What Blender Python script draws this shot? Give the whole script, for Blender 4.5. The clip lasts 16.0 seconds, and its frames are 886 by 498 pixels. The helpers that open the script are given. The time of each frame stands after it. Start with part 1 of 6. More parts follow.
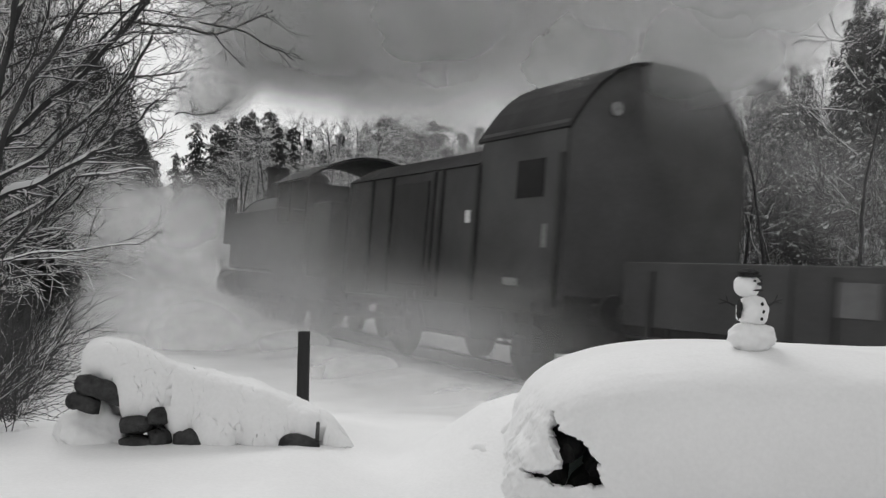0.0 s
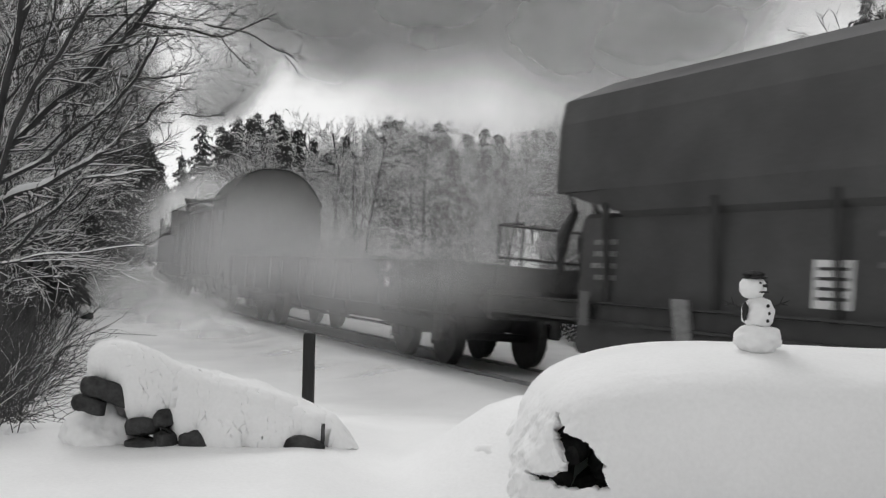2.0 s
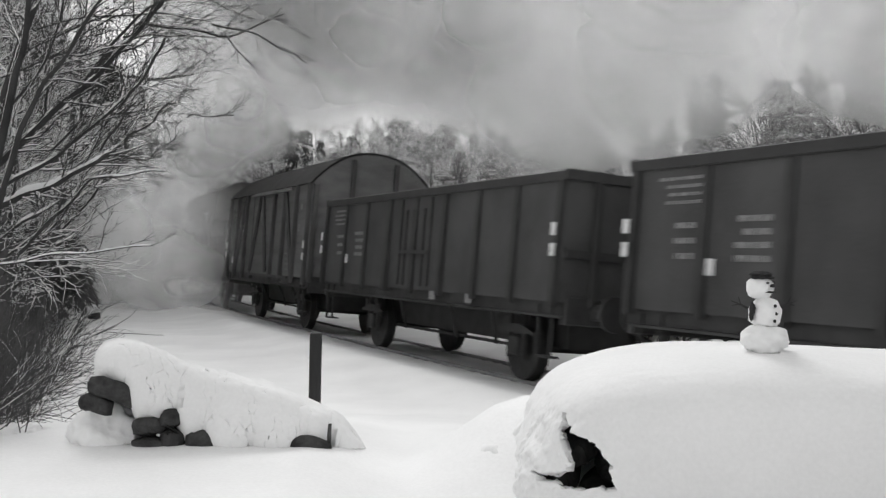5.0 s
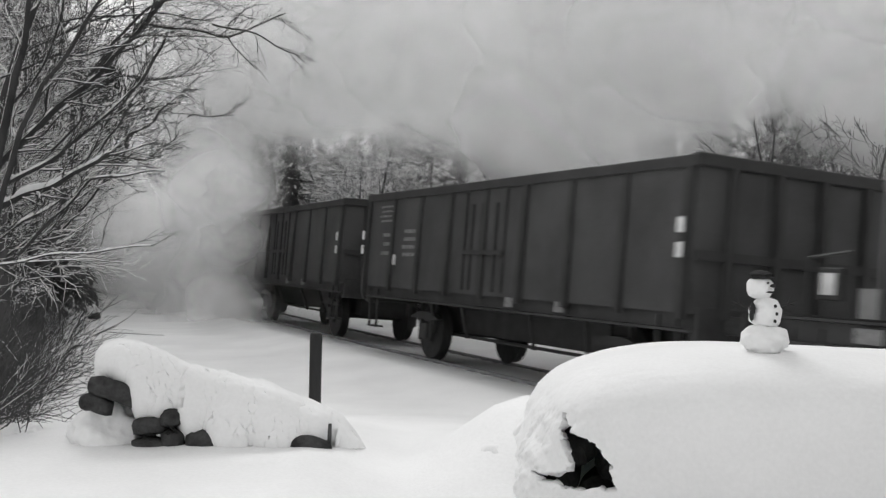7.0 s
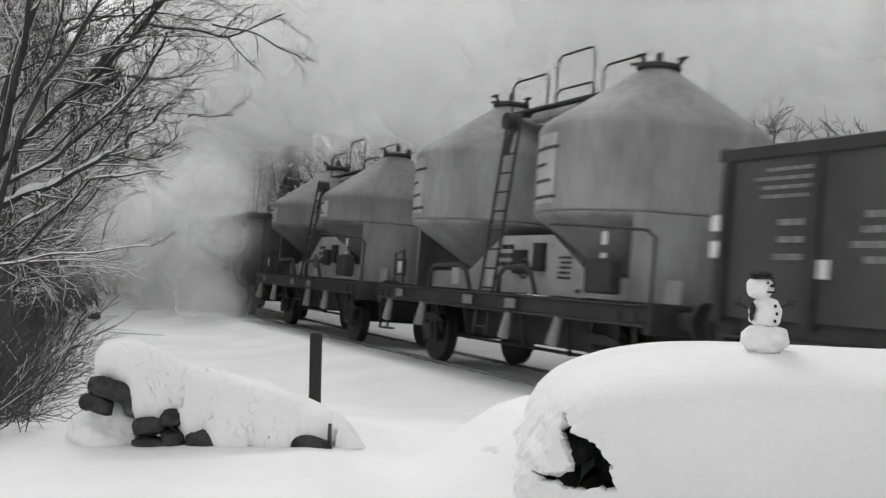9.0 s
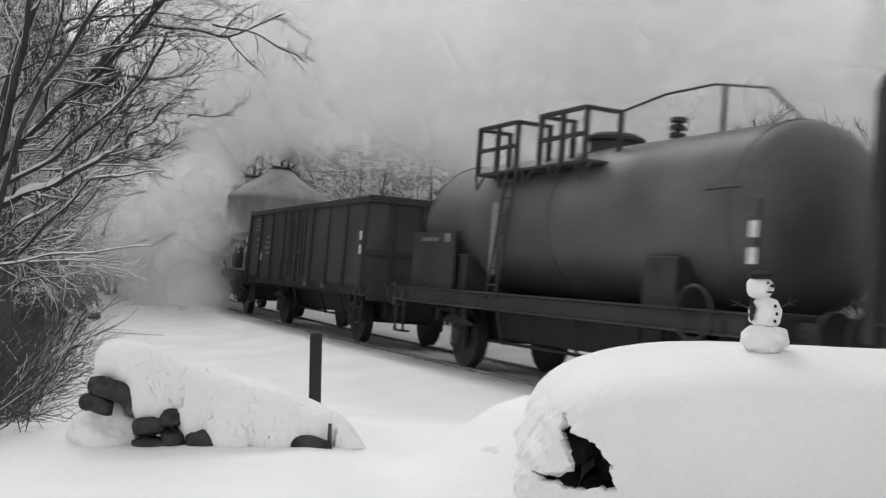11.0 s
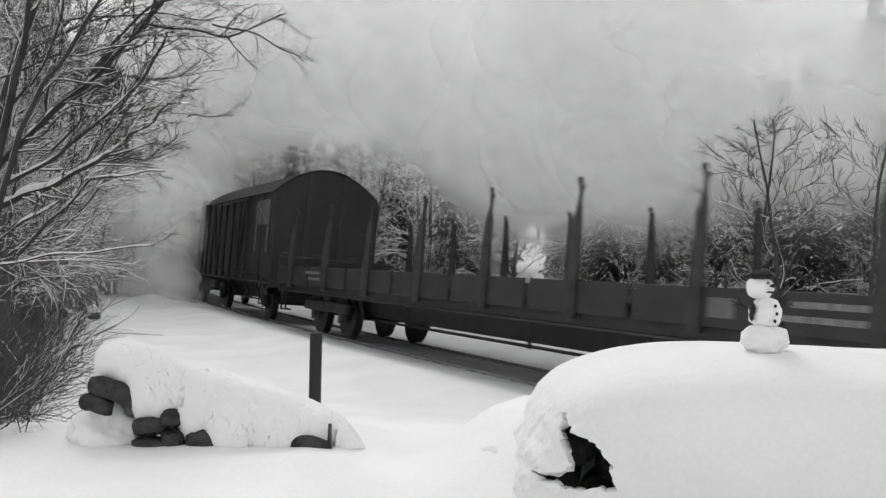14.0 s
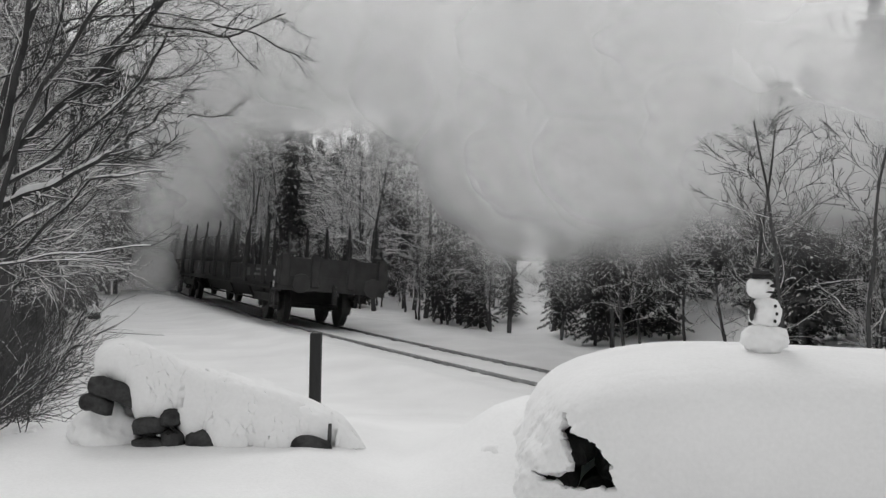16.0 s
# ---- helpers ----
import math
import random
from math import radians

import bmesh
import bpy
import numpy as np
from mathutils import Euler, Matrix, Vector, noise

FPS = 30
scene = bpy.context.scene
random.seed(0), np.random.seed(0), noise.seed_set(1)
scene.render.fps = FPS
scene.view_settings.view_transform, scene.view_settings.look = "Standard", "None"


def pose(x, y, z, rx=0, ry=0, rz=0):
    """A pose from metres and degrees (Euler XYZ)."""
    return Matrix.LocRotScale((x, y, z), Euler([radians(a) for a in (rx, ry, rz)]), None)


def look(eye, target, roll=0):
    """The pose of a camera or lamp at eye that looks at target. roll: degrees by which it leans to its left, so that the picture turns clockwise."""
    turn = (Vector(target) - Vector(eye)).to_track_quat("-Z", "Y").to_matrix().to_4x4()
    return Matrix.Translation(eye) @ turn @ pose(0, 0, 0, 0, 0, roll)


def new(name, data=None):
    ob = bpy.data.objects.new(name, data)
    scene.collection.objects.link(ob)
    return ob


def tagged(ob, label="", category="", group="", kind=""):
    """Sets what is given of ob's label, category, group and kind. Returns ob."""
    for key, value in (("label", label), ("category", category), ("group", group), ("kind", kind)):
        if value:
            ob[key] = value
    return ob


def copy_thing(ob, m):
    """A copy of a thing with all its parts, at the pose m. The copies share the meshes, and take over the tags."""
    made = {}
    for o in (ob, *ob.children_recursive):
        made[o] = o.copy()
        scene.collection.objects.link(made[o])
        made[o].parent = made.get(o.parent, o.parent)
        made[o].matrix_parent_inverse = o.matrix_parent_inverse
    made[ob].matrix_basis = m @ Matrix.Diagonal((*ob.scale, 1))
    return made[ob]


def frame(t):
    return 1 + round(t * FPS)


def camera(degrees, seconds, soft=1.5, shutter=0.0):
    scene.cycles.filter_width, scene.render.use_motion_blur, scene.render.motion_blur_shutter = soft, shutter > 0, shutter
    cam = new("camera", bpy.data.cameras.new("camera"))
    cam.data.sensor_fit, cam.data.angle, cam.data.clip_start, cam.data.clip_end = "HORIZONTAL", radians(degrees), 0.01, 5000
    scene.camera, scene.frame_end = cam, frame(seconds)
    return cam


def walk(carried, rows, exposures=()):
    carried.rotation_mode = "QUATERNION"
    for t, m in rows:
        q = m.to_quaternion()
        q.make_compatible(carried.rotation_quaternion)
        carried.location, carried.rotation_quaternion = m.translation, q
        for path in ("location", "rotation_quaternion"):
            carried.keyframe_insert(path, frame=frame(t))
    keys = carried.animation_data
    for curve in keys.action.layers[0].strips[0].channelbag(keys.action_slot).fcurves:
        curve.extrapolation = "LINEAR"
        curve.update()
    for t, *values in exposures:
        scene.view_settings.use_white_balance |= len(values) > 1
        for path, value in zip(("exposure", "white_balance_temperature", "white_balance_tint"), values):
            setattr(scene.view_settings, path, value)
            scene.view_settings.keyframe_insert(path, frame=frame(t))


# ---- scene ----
# ---- the camera: a tripod beside the line, with a slight pan at the start ----
cam = camera(45.2, 16.0, soft=1.35, shutter=0.35)
EYE = (0.0, 0.0, 1.918)


def aim(yaw, pitch=0.0):
    return pose(*EYE, 90 + pitch, 0, yaw)


walk(cam, [(0.0, aim(-0.64, -0.10)), (0.2, aim(-0.56, -0.05)), (0.5, aim(-0.47)), (1.0, aim(-0.46)), (1.5, aim(-0.45)), (2.0, aim(-0.36)), (2.5, aim(-0.22)),
           (3.0, aim(-0.13)), (3.5, aim(-0.085)), (4.0, aim(-0.045)), (5.0, aim(-0.01)), (6.5, aim(0)), (16.0, aim(0))],
     exposures=[(0.0, -0.16), (1.5, -0.12), (2.2, -0.04), (3.2, 0.08), (5.0, 0.16), (11.5, 0.18), (13.5, 0.24), (15.0, 0.12), (16.0, -0.06)])
scene.cycles.transparent_max_bounces = 160

# ---- overcast winter light, in black and white ----
world = bpy.data.worlds.new("overcast")
scene.world = world
world.use_nodes = True
wn, wl = world.node_tree.nodes, world.node_tree.links
sky = wn.new("ShaderNodeTexSky")
sky.sky_type, sky.sun_disc = "NISHITA", False
sky.sun_elevation, sky.sun_rotation = radians(32), radians(-12)
grey_sky = wn.new("ShaderNodeRGBToBW")
veil = wn.new("ShaderNodeMix")
veil.data_type = "FLOAT"
veil.inputs[0].default_value = 0.80
veil.inputs[3].default_value = 6.3
wl.new(sky.outputs[0], grey_sky.inputs[0])
wl.new(grey_sky.outputs[0], veil.inputs[2])
wl.new(veil.outputs[0], wn["Background"].inputs[0])
wn["Background"].inputs[1].default_value = 0.12

sun_data = bpy.data.lights.new("sun", "SUN")
sun_data.energy, sun_data.angle = 1.3, radians(25)
sun = new("sun", sun_data)
sun.matrix_world = look((-10, 60, 45), (0, 10, 0))


# ---- materials (the film is black and white, so all are greys) ----
def material(name, dark, light, scale=6.0, rough=0.8, bump=0.2, fine=60.0, metal=0.0, coords="Object", stretch=(1, 1, 1), random_tone=0.0):
    """A grey surface: tone from two scales of noise between dark and light, and a fine bump."""
    m = bpy.data.materials.new(name)
    m.use_nodes = True
    n, l = m.node_tree.nodes, m.node_tree.links
    b = n["Principled BSDF"]
    tc, mp = n.new("ShaderNodeTexCoord"), n.new("ShaderNodeMapping")
    mp.inputs["Scale"].default_value = stretch
    l.new(tc.outputs[coords], mp.inputs[0])
    big, small = n.new("ShaderNodeTexNoise"), n.new("ShaderNodeTexNoise")
    big.inputs["Scale"].default_value, big.inputs["Detail"].default_value = scale, 5
    small.inputs["Scale"].default_value, small.inputs["Detail"].default_value = fine, 4
    l.new(mp.outputs[0], big.inputs[0]), l.new(mp.outputs[0], small.inputs[0])
    mix = n.new("ShaderNodeMath")
    mix.operation, mix.inputs[1].default_value = "MULTIPLY_ADD", 0.35
    l.new(small.outputs[0], mix.inputs[0]), l.new(big.outputs[0], mix.inputs[2])
    source = mix.outputs[0]
    if random_tone:
        info, add = n.new("ShaderNodeObjectInfo"), n.new("ShaderNodeMath")
        add.operation, add.inputs[1].default_value = "MULTIPLY_ADD", random_tone
        l.new(info.outputs["Random"], add.inputs[0]), l.new(source, add.inputs[2])
        source = add.outputs[0]
    ramp = n.new("ShaderNodeValToRGB")
    ramp.color_ramp.elements[0].position, ramp.color_ramp.elements[1].position = 0.45, 0.9
    ramp.color_ramp.elements[0].color, ramp.color_ramp.elements[1].color = (dark, dark, dark, 1), (light, light, light, 1)
    l.new(source, ramp.inputs[0]), l.new(ramp.outputs[0], b.inputs["Base Color"])
    b.inputs["Roughness"].default_value, b.inputs["Metallic"].default_value = rough, metal
    b.inputs["Specular IOR Level"].default_value = 0.2
    if bump:
        bp = n.new("ShaderNodeBump")
        bp.inputs["Strength"].default_value, bp.inputs["Distance"].default_value = bump, 0.02
        l.new(mix.outputs[0], bp.inputs["Height"]), l.new(bp.outputs[0], b.inputs["Normal"])
    return m


SNOW = material("snow", 0.76, 0.88, 0.8, 0.75, 0.35, 45)
SNOW_TREE = material("snow_on_branches", 0.72, 0.86, 3, 0.8, 0.2, 40)
BARK = material("bark", 0.05, 0.12, 5, 0.9, 0.6, 50, stretch=(1, 1, 0.3))
TWIG = material("twigs", 0.03, 0.06, 4, 0.9, 0.0)
NEEDLES = material("needles", 0.035, 0.085, 2, 0.8, 0.0, random_tone=0.25)
BRUSH = material("brush", 0.04, 0.10, 2, 0.9, 0.0)
LOGWOOD = material("dark_log", 0.02, 0.08, 9, 0.8, 0.9, 45)
POSTWOOD = material("post_wood", 0.025, 0.045, 8, 0.7, 0.4, 60, stretch=(1, 1, 0.15))
PAINT_OPEN = material("brown_wagon_paint", 0.042, 0.08, 1.3, 0.6, 0.25, 30, random_tone=0.1)
PAINT_BOX = material("dark_van_paint", 0.03, 0.048, 1.5, 0.55, 0.2, 30)
PAINT_RIB = material("dark_rib_paint", 0.035, 0.055, 2, 0.6, 0.2, 30)
PAINT_HOPPER = material("grey_hopper_paint", 0.055, 0.09, 1.2, 0.65, 0.2, 26)
PAINT_POST = material("van_post_paint", 0.065, 0.10, 2, 0.65, 0.2, 30)
PLANK = material("van_planks", 0.11, 0.17, 1.5, 0.7, 0.4, 25, stretch=(0.3, 1, 3), random_tone=0.3)
ROOF = material("van_roof", 0.02, 0.04, 2, 0.9, 0.3, 20)
SILO = material("silo_paint", 0.20, 0.40, 1.3, 0.6, 0.12, 9, stretch=(1, 1, 0.35))
SILO_GREY = material("silo_cone_paint", 0.17, 0.34, 1.8, 0.6, 0.15, 12, stretch=(1, 1, 0.4))
SILO_DARK = material("dark_silo_paint", 0.16, 0.29, 1.3, 0.6, 0.12, 9, stretch=(1, 1, 0.35))
SILO_CONE = material("dark_cone_paint", 0.10, 0.19, 1.8, 0.6, 0.15, 12)
TANK = material("tank_paint", 0.075, 0.14, 0.8, 0.42, 0.15, 20)
IRON = material("black_iron", 0.04, 0.065, 4, 0.55, 0.3, 40, metal=0.2)
WHEEL = material("wheel_steel", 0.035, 0.06, 6, 0.5, 0.3, 40, metal=0.4)
RAIL = material("rail_steel", 0.22, 0.42, 5, 0.5, 0.2, 50, metal=0.3)
WHITE = material("white_paint", 0.55, 0.75, 5, 0.6, 0.05)
PALE = material("worn_lettering", 0.15, 0.28, 20, 0.7, 0.05)
COAL = material("coal", 0.025, 0.04, 10, 0.9, 0.5)
GLASS = material("dark_glass", 0.02, 0.03, 5, 0.12, 0.0)


def steam_material(name, tone, density, grain, detail=2.5):
    """Steam: a soft-edged veil, densest round the middle of its own body and broken up by noise."""
    m = bpy.data.materials.new(name)
    m.use_nodes = True
    n, l = m.node_tree.nodes, m.node_tree.links
    n.remove(n["Principled BSDF"])
    tc, split, flat, length = n.new("ShaderNodeTexCoord"), n.new("ShaderNodeSeparateXYZ"), n.new("ShaderNodeCombineXYZ"), n.new("ShaderNodeVectorMath")
    length.operation = "LENGTH"
    l.new(tc.outputs["Object"], split.inputs[0])
    l.new(split.outputs[0], flat.inputs[0]), l.new(split.outputs[2], flat.inputs[2]), l.new(flat.outputs[0], length.inputs[0])
    info = n.new("ShaderNodeObjectInfo")
    shift = n.new("ShaderNodeVectorMath")
    shift.operation = "MULTIPLY_ADD"
    shift.inputs[1].default_value = (31, 17, 23)
    l.new(info.outputs["Random"], shift.inputs[0]), l.new(tc.outputs["Object"], shift.inputs[2])
    noise_tex = n.new("ShaderNodeTexNoise")
    noise_tex.inputs["Scale"].default_value, noise_tex.inputs["Detail"].default_value, noise_tex.inputs["Distortion"].default_value = grain, detail, 0.1
    l.new(shift.outputs[0], noise_tex.inputs[0])
    wobble = n.new("ShaderNodeMath")
    wobble.operation, wobble.inputs[1].default_value = "MULTIPLY_ADD", 1.7
    l.new(noise_tex.outputs[0], wobble.inputs[0]), l.new(length.outputs[1], wobble.inputs[2])
    fade = n.new("ShaderNodeMapRange")
    fade.interpolation_type = "SMOOTHSTEP"
    for i, value in ((1, 0.75), (2, 1.75), (3, density), (4, 0.0)):
        fade.inputs[i].default_value = value
    l.new(wobble.outputs[0], fade.inputs[0])
    rim = n.new("ShaderNodeMapRange")
    rim.interpolation_type = "SMOOTHSTEP"
    for i, value in ((1, 0.20), (2, 0.88), (3, 1.0), (4, 0.0)):
        rim.inputs[i].default_value = value
    l.new(length.outputs[1], rim.inputs[0])
    alpha = n.new("ShaderNodeMath")
    alpha.operation = "MULTIPLY"
    l.new(fade.outputs[0], alpha.inputs[0]), l.new(rim.outputs[0], alpha.inputs[1])
    clear, body, back, both, mixed = n.new("ShaderNodeBsdfTransparent"), n.new("ShaderNodeBsdfDiffuse"), n.new("ShaderNodeBsdfTranslucent"), n.new("ShaderNodeMixShader"), n.new("ShaderNodeMixShader")
    body.inputs[0].default_value = back.inputs[0].default_value = (tone, tone, tone, 1)
    l.new(body.outputs[0], both.inputs[1]), l.new(back.outputs[0], both.inputs[2])
    l.new(alpha.outputs[0], mixed.inputs[0]), l.new(clear.outputs[0], mixed.inputs[1]), l.new(both.outputs[0], mixed.inputs[2])
    l.new(mixed.outputs[0], n["Material Output"].inputs[0])
    return m


# ---- mesh tools ----
def part(name, bm, mat, parent=None, label="", smooth=False):
    me = bpy.data.meshes.new(name)
    bmesh.ops.recalc_face_normals(bm, faces=bm.faces)
    if smooth:
        for f in bm.faces:
            f.smooth = True
    bm.to_mesh(me)
    bm.free()
    for one in (mat if isinstance(mat, (list, tuple)) else [mat]):
        me.materials.append(one)
    ob = new(name, me)
    ob.parent = parent
    if label:
        ob["label"] = label
    return ob


def box(bm, x0, x1, y0, y1, z0, z1, bevel=0.0):
    v = [bm.verts.new((x, y, z)) for x in (x0, x1) for y in (y0, y1) for z in (z0, z1)]
    fs = [bm.faces.new([v[i] for i in q]) for q in ((0, 1, 3, 2), (4, 6, 7, 5), (0, 4, 5, 1), (2, 3, 7, 6), (0, 2, 6, 4), (1, 5, 7, 3))]
    if bevel:
        bmesh.ops.bevel(bm, geom=list({e for f in fs for e in f.edges}), offset=bevel, segments=1, affect="EDGES")
    return bm


def rod(bm, a, b, r0, r1=None, n=6, caps=True):
    a, b = Vector(a), Vector(b)
    r1 = r0 if r1 is None else r1
    z = (b - a).normalized()
    x = z.orthogonal().normalized()
    y = z.cross(x)
    rings = []
    for p, r in ((a, r0), (b, r1)):
        rings.append([bm.verts.new(p + (x * math.cos(2 * math.pi * i / n) + y * math.sin(2 * math.pi * i / n)) * r) for i in range(n)])
    for i in range(n):
        bm.faces.new((rings[0][i], rings[0][(i + 1) % n], rings[1][(i + 1) % n], rings[1][i]))
    if caps:
        bm.faces.new(rings[0][::-1]), bm.faces.new(rings[1])
    return bm


def pipe(bm, points, radii, n=6, squash=1.0):
    """A tube through points, with a radius at each."""
    pts, rings = [Vector(p) for p in points], []
    for i, p in enumerate(pts):
        z = (pts[min(i + 1, len(pts) - 1)] - pts[max(i - 1, 0)]).normalized()
        x = z.cross(Vector((0, 0, 1)))
        x = x.normalized() if x.length > 0.05 else Vector((1, 0, 0))
        y = x.cross(z)
        r = radii[i] if isinstance(radii, (list, tuple)) else radii
        rings.append([bm.verts.new(p + x * math.cos(2 * math.pi * k / n) * r + y * math.sin(2 * math.pi * k / n) * r * squash) for k in range(n)])
    for a, b in zip(rings, rings[1:]):
        for k in range(n):
            bm.faces.new((a[k], a[(k + 1) % n], b[(k + 1) % n], b[k]))
    bm.faces.new(rings[0][::-1]), bm.faces.new(rings[-1])
    return bm


def lathe(bm, profile, n=32, cx=0.0, cy=0.0):
    """A body turned round a vertical axis from (radius, height) pairs."""
    rings = []
    for r, z in profile:
        rings.append([bm.verts.new((cx + r * math.cos(2 * math.pi * i / n), cy + r * math.sin(2 * math.pi * i / n), z)) for i in range(n)])
    for a, b in zip(rings, rings[1:]):
        for i in range(n):
            bm.faces.new((a[i], a[(i + 1) % n], b[(i + 1) % n], b[i]))
    bm.faces.new(rings[0][::-1]), bm.faces.new(rings[-1])
    return bm


def prism(bm, profile, x0, x1):
    """A (y, z) outline drawn out along x."""
    a, b = [[bm.verts.new((x, y, z)) for y, z in profile] for x in (x0, x1)]
    k = len(profile)
    for i in range(k):
        bm.faces.new((a[i], a[(i + 1) % k], b[(i + 1) % k], b[i]))
    bm.faces.new(a[::-1]), bm.faces.new(b)
    return bm


def lumpy(radius, detail=3, rough=0.1, freq=2.0, seed=0, flat=1.0):
    bm = bmesh.new()
    bmesh.ops.create_icosphere(bm, subdivisions=detail, radius=1.0)
    for v in bm.verts:
        d = v.co.normalized()
        v.co = d * (1 + rough * noise.noise(d * freq + Vector((seed * 7.3, seed * 3.1, 0)))) * radius
        v.co.z *= flat
    return bm


def smooth(a, b, x):
    t = min(1.0, max(0.0, (x - a) / (b - a)))
    return t * t * (3 - 2 * t)


# ---- the line: a right-hand curve of 345 m radius, canted to its inner side ----
X0, Y0, HEADING, BEND, CANT = 0.324, 18.731, radians(65.72), 0.0029, radians(5.0)


def line(s):
    a = HEADING + BEND * s
    return Vector((X0 - (math.sin(a) - math.sin(HEADING)) / BEND, Y0 - (math.cos(a) - math.cos(HEADING)) / BEND, 0)), a


def on_line(s, y=0.0, z=0.0):
    """A point at s metres along the line, y metres to its left and z above its rails."""
    p, a = line(s)
    left = Vector((-math.sin(a), -math.cos(a), 0))
    return p + (left * math.cos(CANT) + Vector((0, 0, math.sin(CANT)))) * y + (Vector((0, 0, math.cos(CANT))) - left * math.sin(CANT)) * z


def from_line(x, y):
    """How far the place lies to the left of the line."""
    centre = Vector((X0 + math.sin(HEADING) / BEND, Y0 + math.cos(HEADING) / BEND))
    return (Vector((x, y)) - centre).length - 1 / BEND


def wagon_pose(s, wheelbase):
    a, b = line(s + wheelbase / 2)[0], line(s - wheelbase / 2)[0]
    ahead = (a - b).normalized()
    left = Vector((-ahead.y, ahead.x, 0))
    m = Matrix((ahead, left, Vector((0, 0, 1)))).transposed().to_4x4()
    return Matrix.Translation((a + b) / 2) @ m @ Matrix.Rotation(CANT, 4, "X")


def ground_height(x, y):
    d = from_line(x, y)
    near = math.hypot(x * 0.8, y - 1.5)
    z = -0.05
    if -3.2 < d < 3.2:
        z += d * math.sin(CANT) * smooth(3.2, 1.6, abs(d))
    if d > 1.6:
        z += 0.14 * smooth(1.5, 2.3, d) + 0.675 * smooth(11.5, 4.8, near) * smooth(1.8, 5.0, d)
        z -= 0.14 * smooth(-0.75, -0.2, x) * smooth(9.5, 6.0, y) * smooth(3.0, 4.2, y)
        z += 0.42 * smooth(-0.3, 0.5, x) * smooth(2.2, 1.2, x) * math.exp(-((y - 6.3) / 0.75) ** 2)
        z += 0.9 * smooth(9, 26, d) * smooth(12, 22, near)
    if d < -2.2:
        z -= 0.25 * smooth(-2.2, -4.0, d)
        z += 0.17 * max(0.0, -d - 6.0) * smooth(-70, -40, d) + 6.5 * smooth(-40, -70, d)
    rough = smooth(1.6, 3.0, abs(d))
    z += rough * (0.05 * noise.noise(Vector((x * 0.7, y * 0.7, 3))) + 0.016 * noise.noise(Vector((x * 2.6, y * 2.6, 9))))
    if abs(d) < 1.7:
        z += 0.012 * noise.noise(Vector((x * 3, y * 3, 1)))
        z -= 0.03 * math.exp(-((abs(d) - 0.66) / 0.05) ** 2)
    return z


# ---- ground and line ----
def build_ground():
    bm, n = bmesh.new(), 300
    us = [math.sinh(i / n * 10.4 - 5.2) / math.sinh(5.2) for i in range(n + 1)]
    grid = [[bm.verts.new((-2 + u * 450, 9 + w * 450, ground_height(-2 + u * 450, 9 + w * 450))) for u in us] for w in us]
    for a, b in zip(grid, grid[1:]):
        for i in range(n):
            bm.faces.new((a[i], a[i + 1], b[i + 1], b[i]))
    tagged(part("ground", bm, SNOW, None, smooth=True), "deep untouched snow over the ground beside the line", "snow", kind="structure")


def build_rails():
    for side in (0.755, -0.755):
        bm = bmesh.new()
        prev = None
        for i in range(0, 161):
            s = -60 + i * 1.0
            ring = [bm.verts.new(on_line(s, side + y, z)) for y, z in ((-0.06, -0.16), (-0.012, -0.13), (-0.012, -0.05), (-0.034, -0.04), (-0.034, -0.004), (0.034, -0.004), (0.034, -0.04), (0.012, -0.05), (0.012, -0.13), (0.06, -0.16))]
            if prev:
                for k in range(10):
                    bm.faces.new((prev[k], prev[(k + 1) % 10], ring[(k + 1) % 10], ring[k]))
            prev = ring
        tagged(part("rail", bm, RAIL), "dark steel running rail half buried in snow", "rail", "rails of the line", "structure")


build_ground()
build_rails()


# ---- the snowed-up wood beside the line ----
def between(rows, x):
    """The value at x on a line through (x, value) rows."""
    for (xa, za), (xb, zb) in zip(rows, rows[1:]):
        if xa <= x <= xb:
            return za + (zb - za) * (x - xa) / (xb - xa)
    return rows[0][1] if x < rows[0][0] else rows[-1][1]


